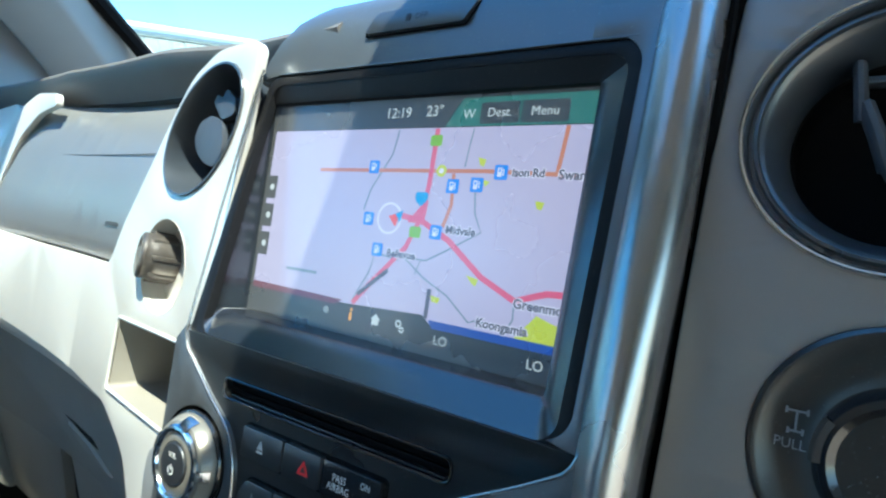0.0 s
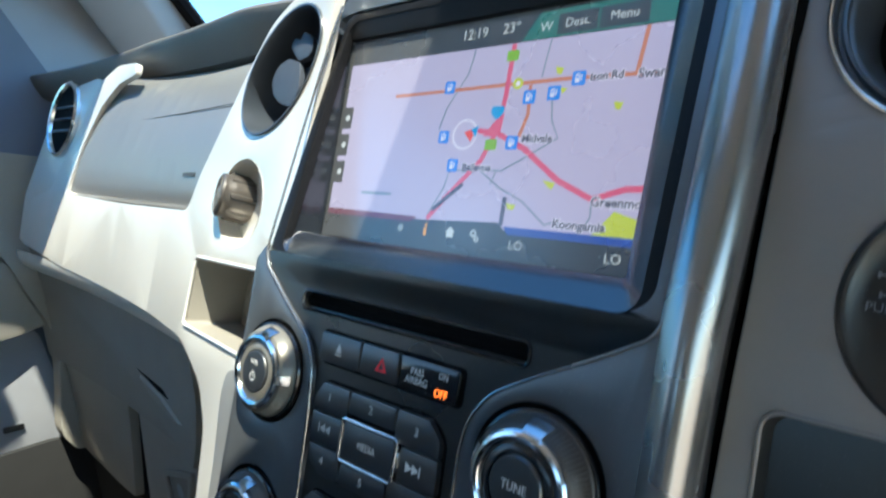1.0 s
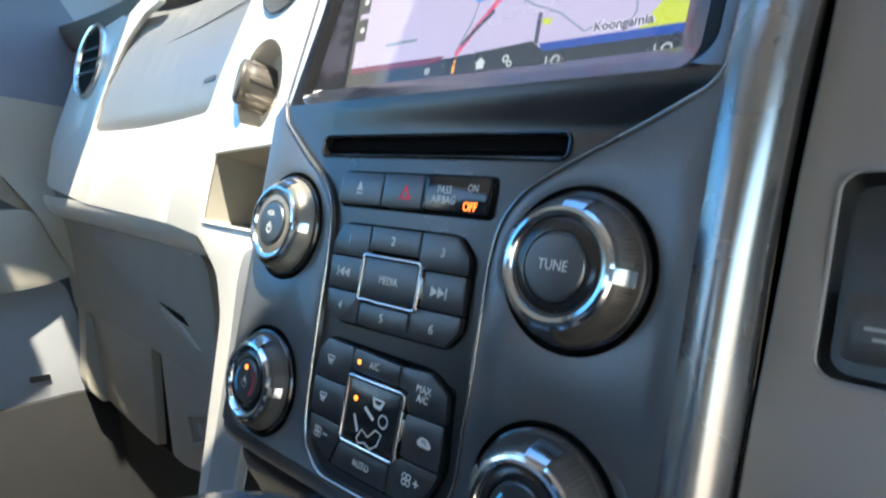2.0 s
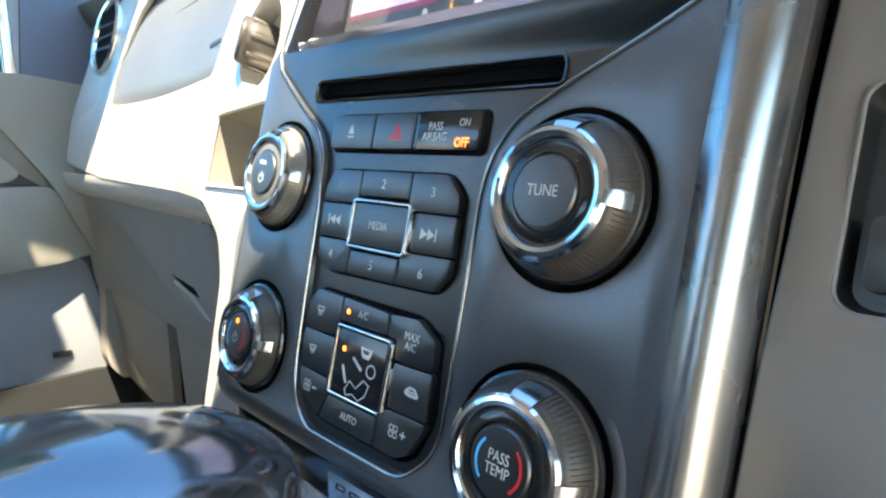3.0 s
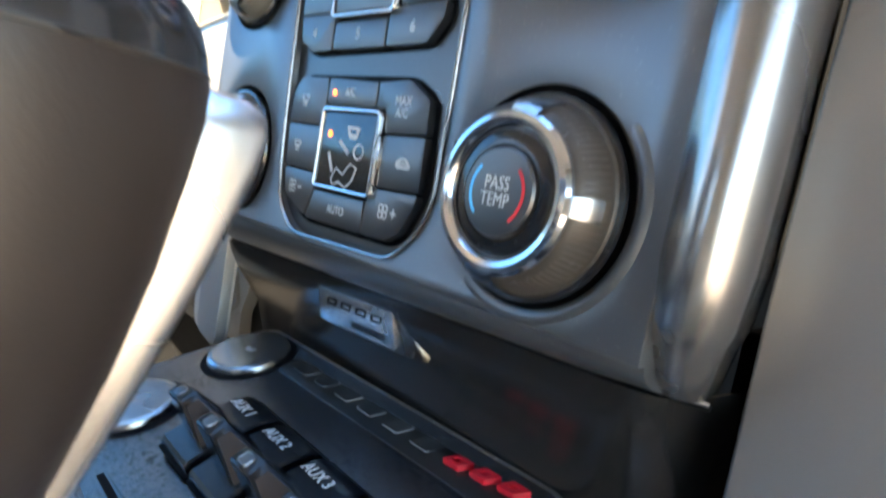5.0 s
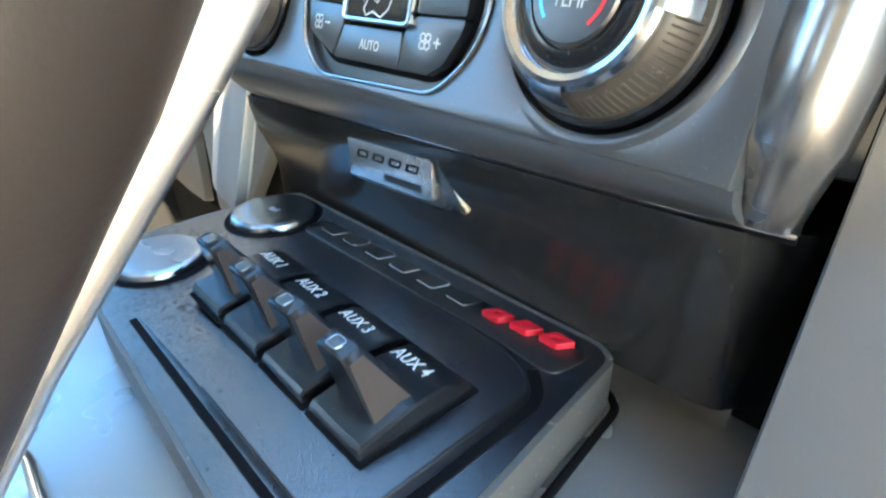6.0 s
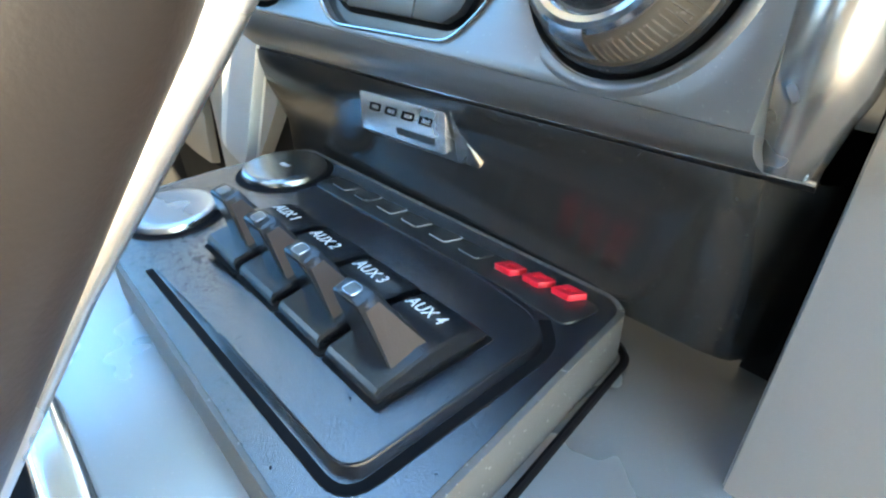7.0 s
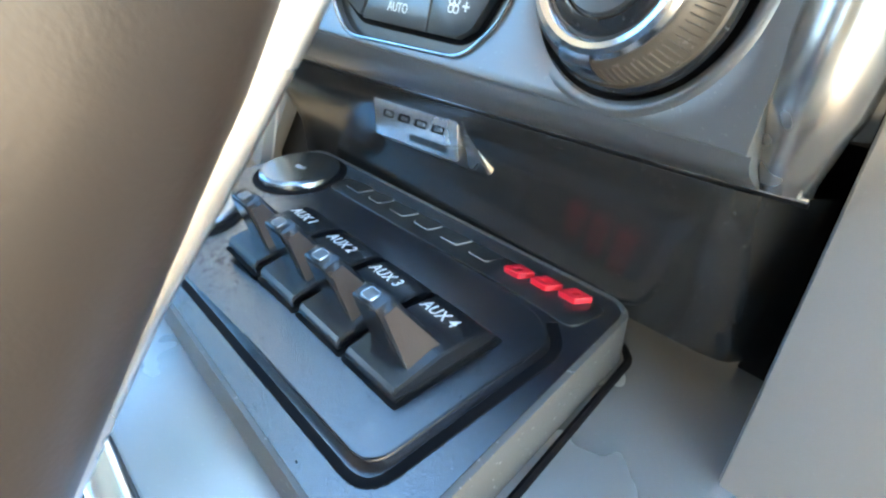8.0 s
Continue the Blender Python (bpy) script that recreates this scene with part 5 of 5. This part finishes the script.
trim_line_y = [(-1.0, 0.868), (-0.30, 0.866), (-0.06, 0.862), (-0.002, 0.849), (0.037, 0.79), (0.073, 0.729), (0.089, 0.68), (0.110, 0.634), (0.117, 0.596), (0.116, 0.541), (0.108, 0.452),
               (0.130, 0.420), (0.149, 0.424), (0.156, 0.552), (0.151, 0.61), (0.143, 0.66), (0.150, 0.72), (0.17, 0.764), (0.20, 0.80), (0.20, 0.87), (0.10, 0.885), (0.051, 0.893), (-1.0, 0.893)]
part("edge_trim", side(soften(trim_line_y, 0.02, 4), -0.892, -0.860, bevel=0.005, cuts=[0.44 + 0.02 * i for i in range(22)], drop=inward), STONE, door, "beige grained edge trim", space=ROOM)
part("trim_groove", side(soften([(-1.0, 0.874), (-0.05, 0.866), (0.004, 0.851), (0.044, 0.79), (0.079, 0.732), (0.076, 0.72), (-0.03, 0.80), (-0.08, 0.846), (-1.0, 0.852)], 0.01, 4), -0.889, -0.866, bevel=0.003), NOOK, door, "dark groove beside the edge trim", space=ROOM)
part("upper_trim", side(soften([(-1.0, 0.738), (0.022, 0.741), (0.036, 0.752), (-0.012, 0.806), (-0.06, 0.845), (-1.0, 0.852)], 0.012, 4), -0.889, -0.856, bevel=0.006), BEIGE, door, "beige upper door insert", space=ROOM)
part("armrest", side(soften([(-1.0, 0.612), (-0.5, 0.613), (-0.2, 0.614), (-0.08, 0.615), (0.0, 0.616), (0.073, 0.618), (0.113, 0.626), (0.121, 0.645), (0.094, 0.70), (0.071, 0.733), (0.0, 0.734), (-0.08, 0.735), (-0.2, 0.736), (-0.5, 0.736), (-1.0, 0.737)], 0.02, 5), -0.889, -0.850, bevel=0.012, cuts=(0.63, 0.65, 0.68, 0.71), drop=swell), BEIGE, door, "beige padded armrest panel", space=ROOM)
part("door_pocket", side(soften([(-0.8, 0.19), (0.24, 0.19), (0.24, 0.36), (0.118, 0.435), (-0.06, 0.438), (-0.8, 0.442)], 0.02, 4), -0.889, -0.862, bevel=0.008), CARPET, door, "dark map pocket", space=ROOM)
part("courtesy_lamp", side(soften([(0.045, 0.467), (0.072, 0.465), (0.072, 0.475), (0.045, 0.477)], 0.003, 3), -0.873, -0.868), CHROME_SOFT, door, space=ROOM)
win = part("side_window", side([(-0.75, 0.85), (0.22, 0.885), (0.06, 1.20), (-0.05, 1.34), (-0.75, 1.38)], -0.905, -0.901), PANE, door, "clear side window", space=ROOM)
win.visible_shadow = False
part("window_frame", side([(-0.80, 0.83), (0.42, 0.86), (0.36, 1.02), (0.12, 1.26), (-0.02, 1.40), (-0.80, 1.43)], -0.915, -0.875, [[(-0.75, 0.893), (0.05, 0.893), (0.05, 1.18), (-0.05, 1.34), (-0.75, 1.375)]]), GREYBLUE, door, space=ROOM)
# channel's bright finish carries the sunlight that falls on it
part("window_channel", side(soften([(0.038, 0.889), (0.054, 0.889), (0.054, 1.17), (0.040, 1.185)], 0.004, 3), -0.900, -0.878, bevel=0.003), CHROME_SOFT, door, "front window channel, paled to look sunlit", space=ROOM)
part("window_seal", side(soften([(0.019, 0.889), (0.036, 0.889), (0.034, 1.19), (0.017, 1.205)], 0.004, 3), -0.900, -0.882, bevel=0.003), RUBBER, door, "dark ribbed window seal", space=ROOM)
part("mirror_corner", side(soften([(0.05, 0.86), (0.23, 0.885), (0.08, 1.14)], 0.02, 3), -0.9, -0.868), SLATE, door, "slate mirror corner panel", space=ROOM)


def pillar(sign, dx):
    """The windscreen pillar on one side."""
    pts = [(0.90, 0.47, 0.955), (0.845, 0.36, 1.055), (0.76 + dx, 0.25, 1.165), (0.69 + dx, 0.10, 1.29), (0.67 + dx, -0.08, 1.375), (0.66 + dx, -0.31, 1.44)]
    loops = []
    for i, p in enumerate(pts):
        x, y, z = p
        loops.append([(sign * (x - 0.035), y + 0.025, z + 0.02), (sign * (x - 0.03), y - 0.01, z - 0.03), (sign * (x + 0.03), y - 0.06, z - 0.06), (sign * (x + 0.10), y - 0.04, z - 0.03), (sign * (x + 0.10), y + 0.03, z + 0.04), (sign * x, y + 0.04, z + 0.045)])
    bm = loft(loops)
    bmesh.ops.bevel(bm, geom=[e for e in bm.edges], offset=0.006, segments=2, profile=0.5, affect="EDGES", clamp_overlap=True)
    return bm


for sgn, dx in ((-1, 0.02), (1, 0.02)):
    tagged(part("windscreen_pillar", pillar(sgn, dx), GREYBLUE, None, space=ROOM), "grey cloth-trimmed windscreen pillar", "pillar", kind="structure")
screen_rows = [[(-0.80, 0.50, 0.985), (-0.4, 0.62, 0.985), (0, 0.66, 0.985), (0.4, 0.62, 0.985), (0.80, 0.50, 0.985)],
               [(-0.74, 0.24, 1.19), (-0.36, 0.31, 1.2), (0, 0.33, 1.21), (0.36, 0.31, 1.2), (0.74, 0.24, 1.19)],
               [(-0.66, -0.30, 1.435), (-0.3, -0.28, 1.45), (0, -0.27, 1.455), (0.3, -0.28, 1.45), (0.66, -0.30, 1.435)]]
wsc = tagged(part("windscreen", loft(screen_rows, cap=False, closed=False), PANE, None, space=ROOM), "clear bright windscreen", "windscreen", kind="structure")
wsc.visible_shadow = False
rim = [(-0.83, 0.49, 0.975), (-0.745, 0.25, 1.185), (-0.66, -0.06, 1.365), (-0.65, -0.29, 1.44)]
tagged(part("windscreen_seal", tube(rim, 0.012, seg=8), DARK, None, space=ROOM), "black windscreen seal", "seal", kind="structure")
# unseen roof; passenger corner extended to block sun from armrest and door trim
tagged(part("ceiling", plate([(-0.93, -2.0), (0.93, -2.0), (0.93, -0.02), (0.66, -0.40), (-0.42, -0.40), (-0.46, -0.15), (-0.505, -0.15), (-0.515, 0.08), (-0.75, 0.14), (-0.93, 0.20)], 1.49, 1.52), LINER, None, space=ROOM), "unseen grey headliner, corner cut to shade the door", "ceiling", kind="structure")
# unseen wall; low opening added to let in warm light from the ground
tagged(part("wall_driver_side", side([(-2.0, 0.2), (0.55, 0.2), (0.55, 0.98), (0.36, 1.05), (0.10, 1.30), (-0.03, 1.50), (-2.0, 1.50)], 0.9, 0.93, [[(-0.85, 0.36), (0.20, 0.36), (0.24, 0.90), (0.20, 1.06), (-0.85, 1.08)]]), BEIGE, None, space=ROOM), "unseen beige driver's side, opening added for warm ground light", "wall", kind="structure")
# unseen wall, charcoal so that the driver's panel reflects less
tagged(part("wall_rear", plate([(-0.95, 0.2), (0.95, 0.2), (0.95, 1.51), (-0.95, 1.51)], 0, -0.03, [[(-0.6, 1.12), (0.6, 1.12), (0.55, 1.34), (-0.55, 1.34)]]), SEAT_DARK, None, space=Matrix.Translation((0, -2.0, 0)) @ Matrix.Rotation(radians(90), 4, "X")), "unseen rear cabin wall, charcoal to darken reflections", "wall", kind="structure")
# unseen seat rows: charcoal one darkens reflections, tan one bounces warm light
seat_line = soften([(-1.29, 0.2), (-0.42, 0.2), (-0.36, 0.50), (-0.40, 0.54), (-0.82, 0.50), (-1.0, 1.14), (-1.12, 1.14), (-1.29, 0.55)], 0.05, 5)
for x0, x1, cloth, words in ((-0.78, -0.16, SEAT_DARK, "unseen seat row closing the cabin, charcoal to darken reflections"), (0.20, 0.82, SEAT, "unseen seat row closing the cabin, tan for warm bounce")):
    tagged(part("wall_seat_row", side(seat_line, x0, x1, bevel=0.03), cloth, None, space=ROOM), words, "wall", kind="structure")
tagged(part("wall_passenger_rear", side([(-2.0, 0.2), (-1.1, 0.2), (-1.1, 0.84), (-1.8, 0.86), (-1.8, 1.46), (-0.83, 1.46), (-0.83, 0.84), (-0.80, 0.84), (-0.80, 1.43), (-0.02, 1.40), (-0.02, 1.50), (-2.0, 1.50)], -0.95, -0.92), BEIGE, None, space=ROOM), "plain beige side wall", "wall", kind="structure")
tagged(part("wall_passenger_front", block(-0.95, -0.92, 0.40, 0.60, 0.15, 0.97), CARPET, None, space=ROOM), "dark footwell side wall", "wall", kind="structure")
tagged(part("wall_front", block(-0.95, 0.95, 0.56, 0.60, 0.15, 0.97), CARPET, None, space=ROOM), "dark footwell bulkhead", "wall", kind="structure")
tagged(part("floor", block(-0.95, 0.95, -2.0, 0.6, 0.17, 0.2), MAT, None, space=ROOM), "dark grey carpeted cabin floor", "floor", kind="structure")
tagged(part("ground", plate([(-900, -900), (900, -900), (900, 900), (-900, 900)], -0.6, -0.8), ASPHALT, None, space=ROOM), "pale concrete yard", "ground", kind="structure")
# unseen blocker, its edge shaped to keep sun off screen, buttons and driver's panel
visor = thing("sun_blocker", (0.45, -0.28, 1.44), "unseen grey sun blocker added over the driver's windscreen", "sun visor")
blocker_line = [(-0.40, 1.452, 0.05), (-0.28, 1.438, 0.06), (-0.18, 1.392, 0.128), (-0.144, 1.376, 0.157), (-0.127, 1.369, 0.172), (-0.10, 1.357, 0.160), (-0.08, 1.348, 0.145), (0.02, 1.302, 0.11), (0.075, 1.276, 0.10)]
blocker_rows = [[(x + (0.69 - x) * k, y, z) for y, z, x in blocker_line] for k in (0.0, 0.5, 1.0)]
part("pad", sheet(blocker_rows, 0.018), LINER, visor, space=ROOM)
part("rod", tube([(0.07, -0.285, 1.44), (0.68, -0.285, 1.44)], 0.006), DARK, visor, space=ROOM)

# second unseen blocker, added to shade the door's edge trim and dash end
visor = thing("sun_blocker", (-0.55, 0.0, 1.36), "unseen grey sun blocker added on the passenger's side", "sun visor")
blocker_rows = [[(x, -0.06, 1.36), (x, 0.02, 1.325), (x + 0.01, 0.10, 1.285)] for x in (-0.66, -0.55, -0.45)]
part("pad", sheet(blocker_rows, 0.018), LINER, visor, space=ROOM)
part("rod", tube([(-0.66, -0.065, 1.362), (-0.44, -0.065, 1.362)], 0.006), DARK, visor, space=ROOM)


def cladding(x, y0, y1, z0, z1):
    """A ribbed sheet wall seen from the car."""
    bm = bmesh.new()
    prof, n = [], int((y1 - y0) / 0.2)
    for k in range(n):
        y = y0 + (y1 - y0) * k / n
        prof += [(x, y), (x, y + 0.12), (x - 0.025, y + 0.14), (x - 0.025, y + 0.18)]
    prof.append((x, y1))
    low = [bm.verts.new((a, b, z0)) for a, b in prof]
    high = [bm.verts.new((a, b, z1)) for a, b in prof]
    for k in range(len(prof) - 1):
        bm.faces.new((low[k], low[k + 1], high[k + 1], high[k]))
    return bm


barn = thing("building", (-9.5, -2.0, -0.6), "long white ribbed metal building beside the car", "building")
part("wall", cladding(-8.0, -18, 14, -0.6, 2.36), WALL_PAINT, barn, space=ROOM)
part("core", block(-12.0, -8.06, -18, 14, -0.6, 2.34), WALL_PAINT, barn, space=ROOM)
part("roof", block(-12.3, -7.85, -18.3, 14.3, 2.38, 2.52, 0.02), WALL_PAINT, barn, space=ROOM)
part("gutter", tube([(-7.80, -18.2, 2.40), (-7.80, 14.2, 2.40)], 0.05), GREYBLUE, barn, space=ROOM)
part("wall_lamp", merge(block(-8.0, -7.84, 3.50, 3.66, 2.20, 2.32, 0.02), block(-7.98, -7.90, 3.55, 3.61, 2.05, 2.20)), GREYBLUE, barn, space=ROOM)
